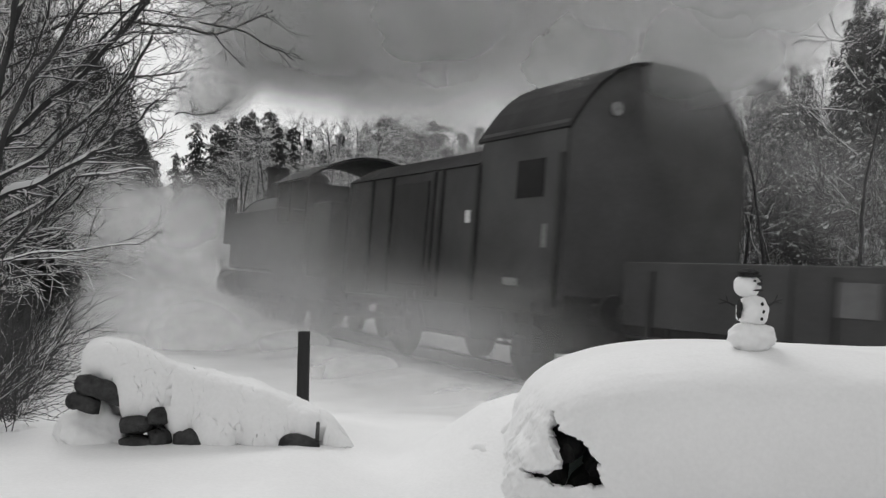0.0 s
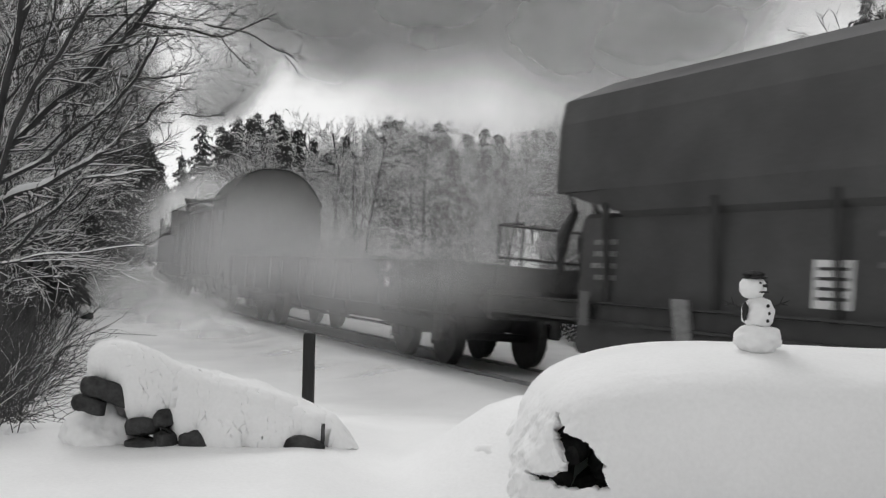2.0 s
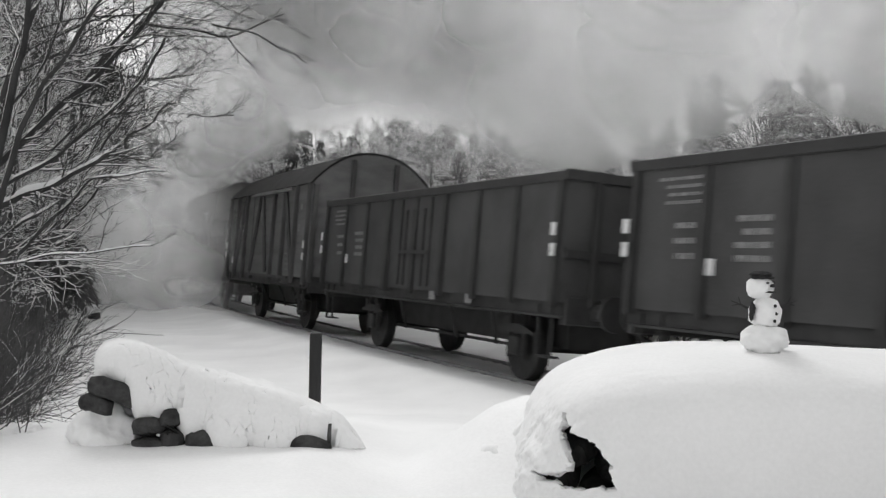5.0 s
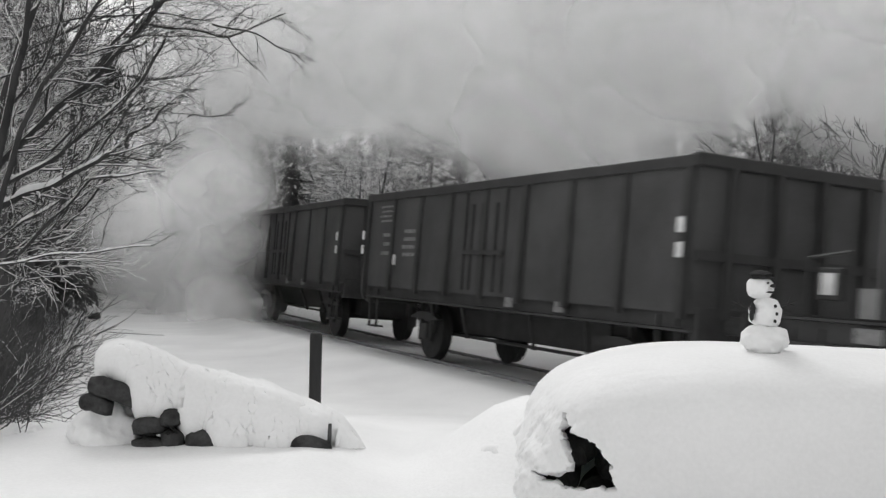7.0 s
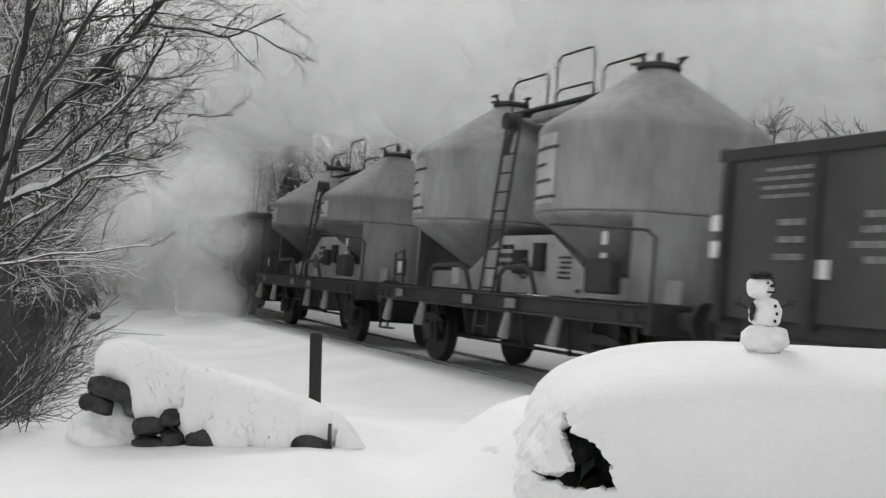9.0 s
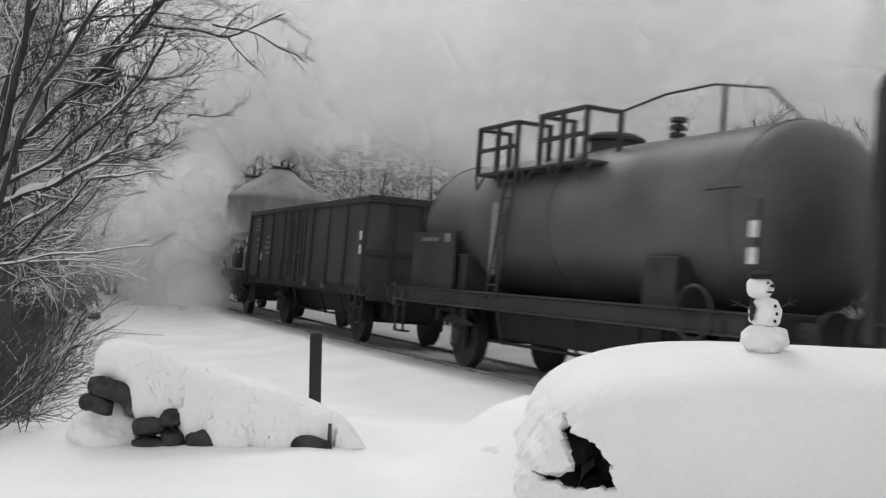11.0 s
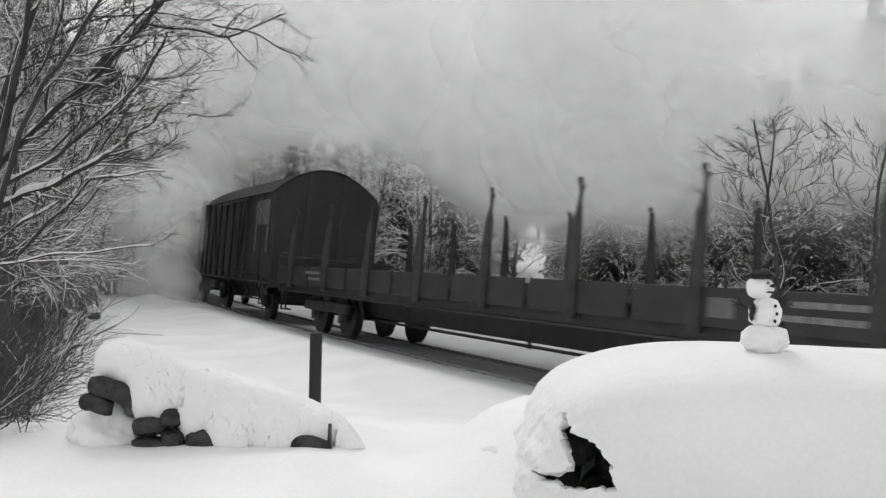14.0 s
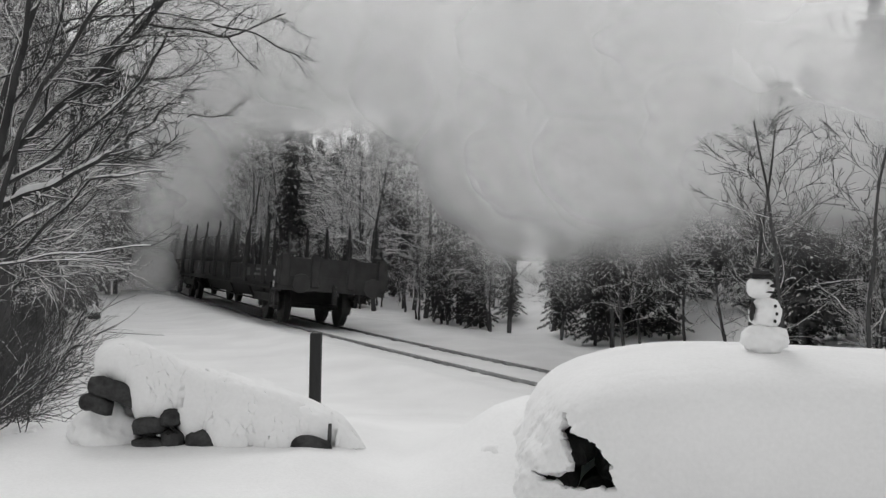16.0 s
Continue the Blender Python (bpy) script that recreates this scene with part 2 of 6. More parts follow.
def build_log_pile():
    """A stack of logs under a thick cap of snow that bulges over its end."""
    pile = tagged(new("log_pile"), "stack of dark logs buried under a thick rounded snow cap", "log pile")
    pile.location = (2.14, 5.75, 0.71)
    bm = bmesh.new()
    bmesh.ops.create_cube(bm, size=2.0)
    bmesh.ops.subdivide_edges(bm, edges=bm.edges[:], cuts=56, use_grid_fill=True)
    corner = [f for f in bm.faces if f.calc_center_median().x < -0.70 and f.calc_center_median().y < -0.1 and f.calc_center_median().z > -0.25]
    bmesh.ops.subdivide_edges(bm, edges=list({e for f in corner for e in f.edges}), cuts=4, use_grid_fill=True)
    for v in bm.verts:
        p = v.co.normalized()
        c = p * (abs(p.x) ** 4.2 + abs(p.y) ** 4.2 + abs(p.z) ** 4.2) ** (-1 / 4.2)
        x, y, z = c.x * 1.66, c.y * 0.90, c.z * 0.66
        z += smooth(0.0, 0.5, z) * (0.03 * math.exp(-((x + 0.95) / 0.55) ** 2) - 0.035 * smooth(-0.6, 1.6, x))
        x -= 0.13 * smooth(0.42, -0.05, z) * smooth(-0.7, -1.5, x)
        d = c.normalized()
        lower = smooth(0.50, 0.30, z) * smooth(-1.15, -1.45, x)
        bulge = 0.035 * noise.noise(d * 2.2) + 0.003 * noise.noise(c * 15)
        q = Vector((x, y, z))
        bulge += lower * (0.024 * noise.noise(q * 9 + Vector((4, 1, 2))) + 0.015 * noise.noise(q * 19) + 0.006 * noise.noise(q * 42))
        v.co = q + d * bulge
    # the cap has fallen away from the log ends at one corner
    gone = []
    right_edge = [(0.05, -1.34), (0.20, -1.365), (0.27, -1.40), (0.31, -1.45), (0.335, -1.53), (0.36, -1.535), (0.41, -1.55)]
    left_edge = [(0.05, -1.50), (0.075, -1.70), (0.12, -1.70), (0.15, -1.57), (0.20, -1.545), (0.27, -1.57), (0.36, -1.565), (0.41, -1.555)]
    for f in bm.faces:
        c = f.calc_center_median()
        if c.y < -0.1 and c.x < -0.8 and 0.06 < c.z < 0.41:
            jag = 0.020 * noise.noise(c * 16) + 0.016 * noise.noise(c * 38)
            floor = 0.085 + 0.03 * noise.noise(c * 13)
            if between(left_edge, c.z) + jag < c.x < between(right_edge, c.z) - jag and c.z > floor:
                gone.append(f)
    bmesh.ops.delete(bm, geom=gone, context="FACES")
    for k in range(2):
        bmesh.ops.smooth_vert(bm, verts=[v for v in bm.verts if v.is_boundary], factor=0.5, use_axis_x=True, use_axis_y=True, use_axis_z=True)
    cap = part("snow_cap", bm, SNOW, pile, "thick smooth snow cap", smooth=True)
    shell = cap.modifiers.new("depth", "SOLIDIFY")
    shell.thickness, shell.offset = 0.05, -1
    for x, y, z, r, tilt in ((-1.44, -0.42, 0.22, 0.09, 0.1), (-1.27, -0.36, 0.12, 0.11, -0.08), (-1.55, -0.42, 0.05, 0.10, 0.15), (-1.36, -0.38, -0.05, 0.12, 0.0), (-1.55, -0.36, -0.25, 0.11, 0.1), (-1.14, -0.3, 0.28, 0.1, 0.05), (-1.37, -0.3, 0.38, 0.08, 0.0)):
        bm = bmesh.new()
        pipe(bm, [(x - 0.02, y - 0.1, z - 0.02), (x, y, z), (x + 0.05, y + 0.3, z + tilt * 0.3), (x + 0.08, y + 1.1, z + tilt)], [r * 0.5, r * 0.93, r, r * 0.95], 14)
        for v in bm.verts:
            v.co += Vector((1, 1, 1)) * 0.03 * noise.noise(v.co * 12)
        part("log", bm, LOGWOOD, pile, "dark log end")


def build_fallen_trunk():
    """A fallen trunk under snow that hangs down in tongues."""
    trunk = tagged(new("fallen_trunk"), "fallen dark tree trunk under hanging snow", "fallen trunk")
    trunk.location = (-1.35, 6.5, 0.75)
    spine = [(-0.80, 0.57), (-0.66, 0.635), (-0.46, 0.587), (-0.15, 0.43), (0.13, 0.38), (0.37, 0.31), (0.54, 0.225), (0.72, 0.138), (0.80, 0.03), (0.87, -0.07)]

    def top_soft(x):
        return sum(between(spine, x + k * 0.03) for k in range(-3, 4)) / 7

    def nearer(x, y):
        """The trunk narrows towards the viewer's side of its snow."""
        return 1.35 + (x - 1.35) * (6.5 + y) / 6.5

    # how low the snow hangs along the trunk
    hem = [(-0.80, 0.40), (-0.70, 0.42), (-0.62, 0.43), (-0.53, 0.36), (-0.505, 0.32), (-0.485, 0.20), (-0.39, 0.165), (-0.33, 0.18), (-0.285, 0.20), (-0.272, 0.30), (-0.238, 0.30), (-0.23, 0.13), (-0.19, 0.04), (-0.17, 0.035), (-0.15, 0.09), (-0.10, 0.11), (-0.05, 0.07),
           (-0.03, -0.03), (0.10, -0.04), (0.115, 0.01), (0.23, 0.01), (0.25, -0.05), (0.44, -0.05), (0.46, 0.03), (0.52, 0.06), (0.60, 0.02), (0.645, 0.08), (0.66, 0.0), (0.72, -0.01), (0.80, -0.02), (0.87, -0.06)]
    bm, rows = bmesh.new(), []
    nx, nr = 240, 80
    lips = []
    for i in range(nx + 1):
        x = -0.72 + 1.55 * i / nx
        end = min(1.0, math.sqrt(max(0.0, 1 - ((x - 0.055) / 0.776) ** 8)))
        lip = top_soft(x) - between(hem, x) + 0.014 * noise.noise(Vector((x * 16, 1.7, 0))) + 0.012 * noise.noise(Vector((x * 44, 4.2, 0)))
        row = []
        for k in range(nr + 1):
            a = math.pi * (k / nr)
            c = math.cos(a)
            s = math.sin(a)
            y = -0.26 * (abs(c) ** 0.55) * (1 if c > 0 else -1) * (0.35 + 0.65 * end)
            drop = (1 - s ** 0.75) * 0.44
            p = Vector((x, y, top_soft(x) - 0.05 - drop - 0.06 * (1 - end)))
            p += Vector((0, -0.3, 1)).normalized() * (0.03 * noise.noise(p * 3.0) + 0.018 * noise.noise(p * 8) + 0.008 * noise.noise(p * 25))
            p.y += (1 - s) * (0.10 * noise.noise(Vector((x * 5.5, p.z * 2.0, 7))) + 0.04 * noise.noise(Vector((x * 13, p.z * 6, 2))) + 0.012 * noise.noise(p * 40)) + 0.10 * smooth(lip - 0.16, lip, drop) * (1 if c > 0 else 0)
            p.x = nearer(p.x, p.y)
            row.append(bm.verts.new(p))
        rows.append(row)
        lips.append(lip)
    for i, (a, b) in enumerate(zip(rows, rows[1:])):
        for k in range(nr):
            if (1 - math.sin(math.pi * (k + 0.5) / nr) ** 0.75) * 0.44 < (lips[i] - 0.03 if k < nr // 2 else 0.24):
                bm.faces.new((a[k], a[k + 1], b[k + 1], b[k]))
    bmesh.ops.delete(bm, geom=[v for v in bm.verts if not v.link_faces], context="VERTS")
    for k in range(3):
        bmesh.ops.smooth_vert(bm, verts=[v for v in bm.verts if v.is_boundary], factor=0.5, use_axis_x=True, use_axis_y=True, use_axis_z=True)
    cap = part("snow_cover", bm, SNOW, trunk, "thick snow hanging in tongues", smooth=True)
    shell = cap.modifiers.new("depth", "SOLIDIFY")
    shell.thickness, shell.offset = 0.06, 1
    bm = bmesh.new()
    pts = [(-0.60 + 1.36 * i / 12, 0.05 + 0.03 * math.sin(i), top_soft(-0.60 + 1.36 * i / 12) - 0.27) for i in range(13)]
    pipe(bm, pts, [0.14 + 0.02 * math.sin(i * 2.1) for i in range(13)], 12)
    part("stem", bm, LOGWOOD, trunk)
    # broken logs and stubs standing out below the snow; dark plugs imitate its hollows' shade
    for x0, z0, x1, z1, r in ((-0.79, 0.365, -0.44, 0.275, 0.062), (-0.84, 0.265, -0.66, 0.235, 0.05), (-0.44, 0.16, -0.43, -0.10, 0.105), (-0.30, 0.22, -0.29, -0.06, 0.07), (-0.18, 0.04, 0.0, 0.0, 0.085), (0.08, -0.02, 0.30, -0.025, 0.035), (0.42, 0.01, 0.66, -0.01, 0.065), (0.66, -0.08, 0.665, 0.15, 0.012), (0.72, -0.08, 0.82, -0.10, 0.035)):
        bm = bmesh.new()
        cut = []
        for k in range(7):
            w = k / 6
            cut.append((nearer(x0 + (x1 - x0) * w, -0.2), -0.24 + r * 0.4 - 0.02 * math.sin(3 * w), z0 + (z1 - z0) * w + 0.01 * math.sin(5 * w)))
        pipe(bm, cut, [r * (0.86 if k in (0, 6) else 1 + 0.06 * math.sin(k * 2.3)) for k in range(7)], 14)
        for v in bm.verts:
            v.co += Vector((1, 1, 1)) * r * (0.07 * noise.noise(v.co * 11) + 0.08 * noise.noise(v.co * 37))
        part("stub_or_shade_plug", bm, LOGWOOD, trunk, smooth=True)


def build_snow_mounds():
    for x, y, z, rx, ry, rz, seed in ((0.38, 5.9, 0.30, 0.25, 0.32, 0.62, 6), (-2.02, 6.45, 0.80, 0.17, 0.16, 0.24, 5), (-2.75, 7.0, 0.62, 0.18, 0.2, 0.14, 8)):
        bm = lumpy(1.0, 5, 0.22, 1.9, seed)
        for v in bm.verts:
            flare = 1 + (0.55 if rz > 0.5 else 0.35) * smooth(0.95, -0.1, v.co.z)
            v.co = Vector((v.co.x * rx * flare, v.co.y * ry * flare, v.co.z * rz))
            v.co += v.co.normalized() * (0.04 * noise.noise(v.co * 5) + 0.03 * noise.noise(v.co * 13) + 0.012 * noise.noise(v.co * 30))
        heap = part("snow_mound", bm, SNOW, None, smooth=True)
        heap.location = (x, y, z)
        tagged(heap, "rounded lumpy mound of snow on the ground", "snow mound", "snow mounds")


def build_post(x, y, top, w):
    base = ground_height(x, y) - 0.15
    h = top - base - 0.15
    bm = box(bmesh.new(), -w / 2, w / 2, -w / 2, w / 2, 0, h + 0.15, 0.006)
    for v in bm.verts:
        v.co.x += (v.co.z / h) * 0.015
    post = part("marker_post", bm, POSTWOOD)
    post.location = (x, y, base)
    tagged(post, "square dark wooden post standing in the snow", "post", "posts by the line")


def build_snowman():
    bm = bmesh.new()

    def ball(x, y, z, rx, ry, rz, seed, mat, rough=0.09):
        b = lumpy(1.0, 4, rough, 2.6, seed)
        for v in b.verts:
            v.co = Vector((v.co.x * rx + x, v.co.y * ry + y, v.co.z * rz + z))
            if mat == 0:
                v.co += Vector((1, 1, 1)) * 0.004 * noise.noise(v.co * 40)
        me = bpy.data.meshes.new("tmp")
        b.to_mesh(me)
        b.free()
        k = len(bm.faces)
        bm.from_mesh(me)
        bpy.data.meshes.remove(me)
        bm.faces.ensure_lookup_table()
        for f in bm.faces[k:]:
            f.material_index, f.smooth = mat, True

    ball(-0.002, 0, 0.065, 0.118, 0.115, 0.085, 1, 0, 0.22)
    ball(0.0, 0, 0.20, 0.083, 0.083, 0.085, 2, 0, 0.14)
    ball(-0.025, 0, 0.335, 0.070, 0.068, 0.062, 3, 0, 0.10)
    # flat dark cap, button eyes, nose, mouth and coat buttons, turned a little to one side
    ball(-0.020, 0, 0.400, 0.052, 0.05, 0.020, 4, 1, 0.3)
    ball(-0.018, -0.01, 0.385, 0.060, 0.06, 0.009, 5, 1, 0.25)
    ball(0.018, -0.070, 0.345, 0.014, 0.016, 0.009, 6, 1)
    ball(-0.006, -0.066, 0.360, 0.007, 0.006, 0.006, 6, 1)
    ball(0.030, -0.056, 0.362, 0.006, 0.006, 0.006, 6, 1)
    ball(0.012, -0.066, 0.312, 0.026, 0.008, 0.005, 6, 1)
    for x, z in ((0.026, 0.165), (0.034, 0.203), (0.028, 0.242)):
        ball(x, -0.080, z, 0.008, 0.006, 0.009, 7, 1)
    ball(-0.078, -0.045, 0.225, 0.013, 0.02, 0.032, 8, 1, 0.5)
    ball(-0.082, -0.040, 0.19, 0.010, 0.016, 0.022, 9, 1, 0.5)
    k = len(bm.faces)
    for side in (-1, 1):
        pipe(bm, [(side * 0.08, 0.02, 0.225), (side * 0.12, 0.02, 0.245), (side * 0.17, 0.02, 0.265)], [0.007, 0.005, 0.002], 5)
        pipe(bm, [(side * 0.12, 0.02, 0.245), (side * 0.135, 0.01, 0.285)], [0.004, 0.002], 4)
        pipe(bm, [(side * 0.12, 0.02, 0.247), (side * 0.165, 0.03, 0.24)], [0.004, 0.002], 4)
    bm.faces.ensure_lookup_table()
    for f in bm.faces[k:]:
        f.material_index = 1
    man = part("snowman", bm, [SNOW, COAL])
    man.matrix_world = pose(1.665, 5.5, 1.385, 0, 0, 0)
    tagged(man, "small three-ball snowman with dark cap and twig arms", "snowman")


def build_stump():
    x, y = -9.2, 28.0
    stump = tagged(new("tree_stump"), "small dark stump with a cap of snow", "stump")
    stump.location = (x, y, ground_height(x, y))
    bm = lumpy(0.16, 3, 0.3, 3, 4, 0.9)
    part("wood", bm, LOGWOOD, stump).location = (0.05, -0.05, 0.06)
    part("snow_cap", lumpy(0.20, 3, 0.25, 2, 5, 0.8), SNOW, stump, "soft snow cap", smooth=True).location = (-0.04, 0.03, 0.20)


build_log_pile()
build_fallen_trunk()
build_stump()
build_snow_mounds()
build_post(-1.09, 9.0, 1.21, 0.095)
build_post(-13.25, 43.0, 0.82, 0.16)
build_snowman()


# ---- the goods train: x runs forward, y to the camera's side, z from the rail ----
SPEED = 9.6
train = []


def vehicle(name, label, front, back, wheelbase, category):
    """A vehicle whose body reaches from front to back, in metres along the train."""
    ob = tagged(new(name), label, category, "wagons of the goods train")
    train.append((ob, (front + back) / 2, wheelbase))
    return ob, (front - back) / 2


def wheelset_mesh():
    bm = bmesh.new()
    rod(bm, (0, -0.95, 0), (0, 0.95, 0), 0.07, n=10)
    for side in (-1, 1):
        for r, a, b in ((0.47, 0.68, 0.82), (0.50, 0.66, 0.69)):
            rod(bm, (0, side * a, 0), (0, side * b, 0), r, n=28)
        rod(bm, (0, side * 0.82, 0), (0, side * 0.86, 0), 0.14, n=12)
    me = bpy.data.meshes.new("wheelset")
    bm.to_mesh(me)
    bm.free()
    me.materials.append(WHEEL)
    return me


WHEELSET = wheelset_mesh()
wheelsets = []


def wheels(ob, xs, r=0.47):
    for x in xs:
        w = new("wheelset", WHEELSET)
        w.parent = ob
        wheelsets.append((w, x, r))
        for side in (-1, 1):
            bm = bmesh.new()
            part("axle_box", box(bm, x - 0.13, x + 0.13, side * 0.92 - 0.08, side * 0.92 + 0.08, 0.34, 0.62, 0.03), IRON, ob)
            for dx in (-0.21, 0.21):
                part("axle_guard", box(bmesh.new(), x + dx - 0.03, x + dx + 0.03, side * 0.92 - 0.03, side * 0.92 + 0.03, 0.3, 1.0), IRON, ob)
            outline = [(-0.55, 0.66)] + [(-0.55 + 0.09 * k, 0.685 + 0.025 * k) for k in range(5)] + [(0.55 - 0.09 * k, 0.685 + 0.025 * k) for k in range(4, -1, -1)] + [(0.55, 0.66)]
            bm = bmesh.new()
            a, b = [[bm.verts.new((x + u, side * 0.92 + y, z)) for u, z in outline] for y in (-0.06, 0.06)]
            for i in range(len(outline)):
                j = (i + 1) % len(outline)
                bm.faces.new((a[i], a[j], b[j], b[i]))
            bm.faces.new(a[::-1]), bm.faces.new(b)
            part("leaf_spring", bm, IRON, ob)


def underframe(ob, half, width=1.3, top=1.2, deep=0.26):
    for side in (-1, 1):
        part("sole_bar", prism(bmesh.new(), [(side * (width - 0.05), top - deep), (side * (width + 0.06), top - deep), (side * (width + 0.06), top - deep + 0.03), (side * (width + 0.02), top - deep + 0.04), (side * (width + 0.02), top - 0.04), (side * (width + 0.07), top - 0.03), (side * (width + 0.07), top - 0.005), (side * (width - 0.05), top - 0.005)], -half, half), IRON, ob)
    part("underfloor", box(bmesh.new(), -half, half, -width + 0.07, width - 0.07, top - 0.10, top - 0.03), IRON, ob)
    for end in (-1, 1):
        bm = box(bmesh.new(), end * half - 0.06, end * half + 0.06, -1.32, 1.32, top - 0.34, top + 0.02, 0.015)
        part("headstock", bm, IRON, ob)
        for side in (-0.875, 0.875):
            bm = bmesh.new()
            rod(bm, (end * half, side, 1.04), (end * (half + 0.4), side, 1.04), 0.11, 0.09, 14)
            rod(bm, (end * (half + 0.40), side, 1.04), (end * (half + 0.46), side, 1.04), 0.10, 0.22, 20)
            rod(bm, (end * (half + 0.46), side, 1.04), (end * (half + 0.50), side, 1.04), 0.23, 0.22, 20)
            part("buffer", bm, IRON, ob)
        bm = bmesh.new()
        rod(bm, (end * half, 0, 1.02), (end * (half + 0.45), 0, 0.98), 0.03)
        rod(bm, (end * (half + 0.2), 0, 1.0), (end * (half + 0.62), 0, 0.8), 0.025)
        box(bm, end * (half + 0.3) - 0.08, end * (half + 0.3) + 0.08, -0.04, 0.04, 0.6, 1.05)
        part("coupling", bm, IRON, ob)
    bm = bmesh.new()
    rod(bm, (-half * 0.5, 0.3, 0.75), (-half * 0.12, 0.3, 0.75), 0.2, n=14)
    rod(bm, (half * 0.05, -0.2, 0.7), (half * 0.3, -0.2, 0.7), 0.14, n=12)
    rod(bm, (-half * 0.55, 0.6, 0.45), (half * 0.55, 0.6, 0.45), 0.025)
    box(bm, -half * 0.75, half * 0.75, -0.5, 0.5, 0.5, 0.9)
    for x in (-0.5, -0.2, 0.25, 0.5):
        rod(bm, (half * x, 1.1, 0.95), (half * x + 0.35, 0.8, 0.45), 0.03)
    part("brake_gear", bm, IRON, ob)


def plate(ob, x, z, w, h, mat, y=1.41, name="marking"):
    """A small painted field on the camera's side."""
    part(name, box(bmesh.new(), x - w / 2, x + w / 2, y, y + 0.006, z - h / 2, z + h / 2), mat, ob)


def text_bars(ob, x, z, w, rows, step, h, y, mat=None, seed=1):
    """Writing too worn to read, as broken lines."""
    r = random.Random(seed)
    for i in range(rows):
        bm, at = bmesh.new(), x
        end = x + w * r.uniform(0.7, 1.0)
        while at < end:
            k = r.uniform(0.06, 0.2)
            box(bm, at, min(at + k, end), y, y + 0.004, z - i * step - h / 2, z - i * step + h / 2)
            at += k + 0.03
        part("worn_writing", bm, mat or PALE, ob)


def steps(ob, x, side=1, low=0.42):
    bm = bmesh.new()
    for dx in (-0.17, 0.17):
        box(bm, x + dx - 0.012, x + dx + 0.012, side * 1.33 - 0.02, side * 1.33 + 0.02, low, 1.1)
    box(bm, x - 0.18, x + 0.18, side * 1.28 - 0.08, side * 1.28 + 0.08, low, low + 0.03)
    part("footstep", bm, IRON, ob)


def white_flash(ob, x, y=1.43, z=2.0):
    """Two white marks on the corner post."""
    for k in (0, 0.26):
        part("white_mark", box(bmesh.new(), x - 0.06, x + 0.06, y, y + 0.008, z - 0.08 - k, z + 0.08 - k), WHITE, ob)


def ring(bm, centre, radius, r, n=18, axis="y"):
    c = Vector(centre)
    pts = []
    for i in range(n + 1):
        a = 2 * math.pi * i / n
        pts.append(c + (Vector((math.cos(a), 0, math.sin(a))) if axis == "y" else Vector((0, math.cos(a), math.sin(a)))) * radius)
    for a, b in zip(pts, pts[1:]):
        rod(bm, a, b, r, n=5)


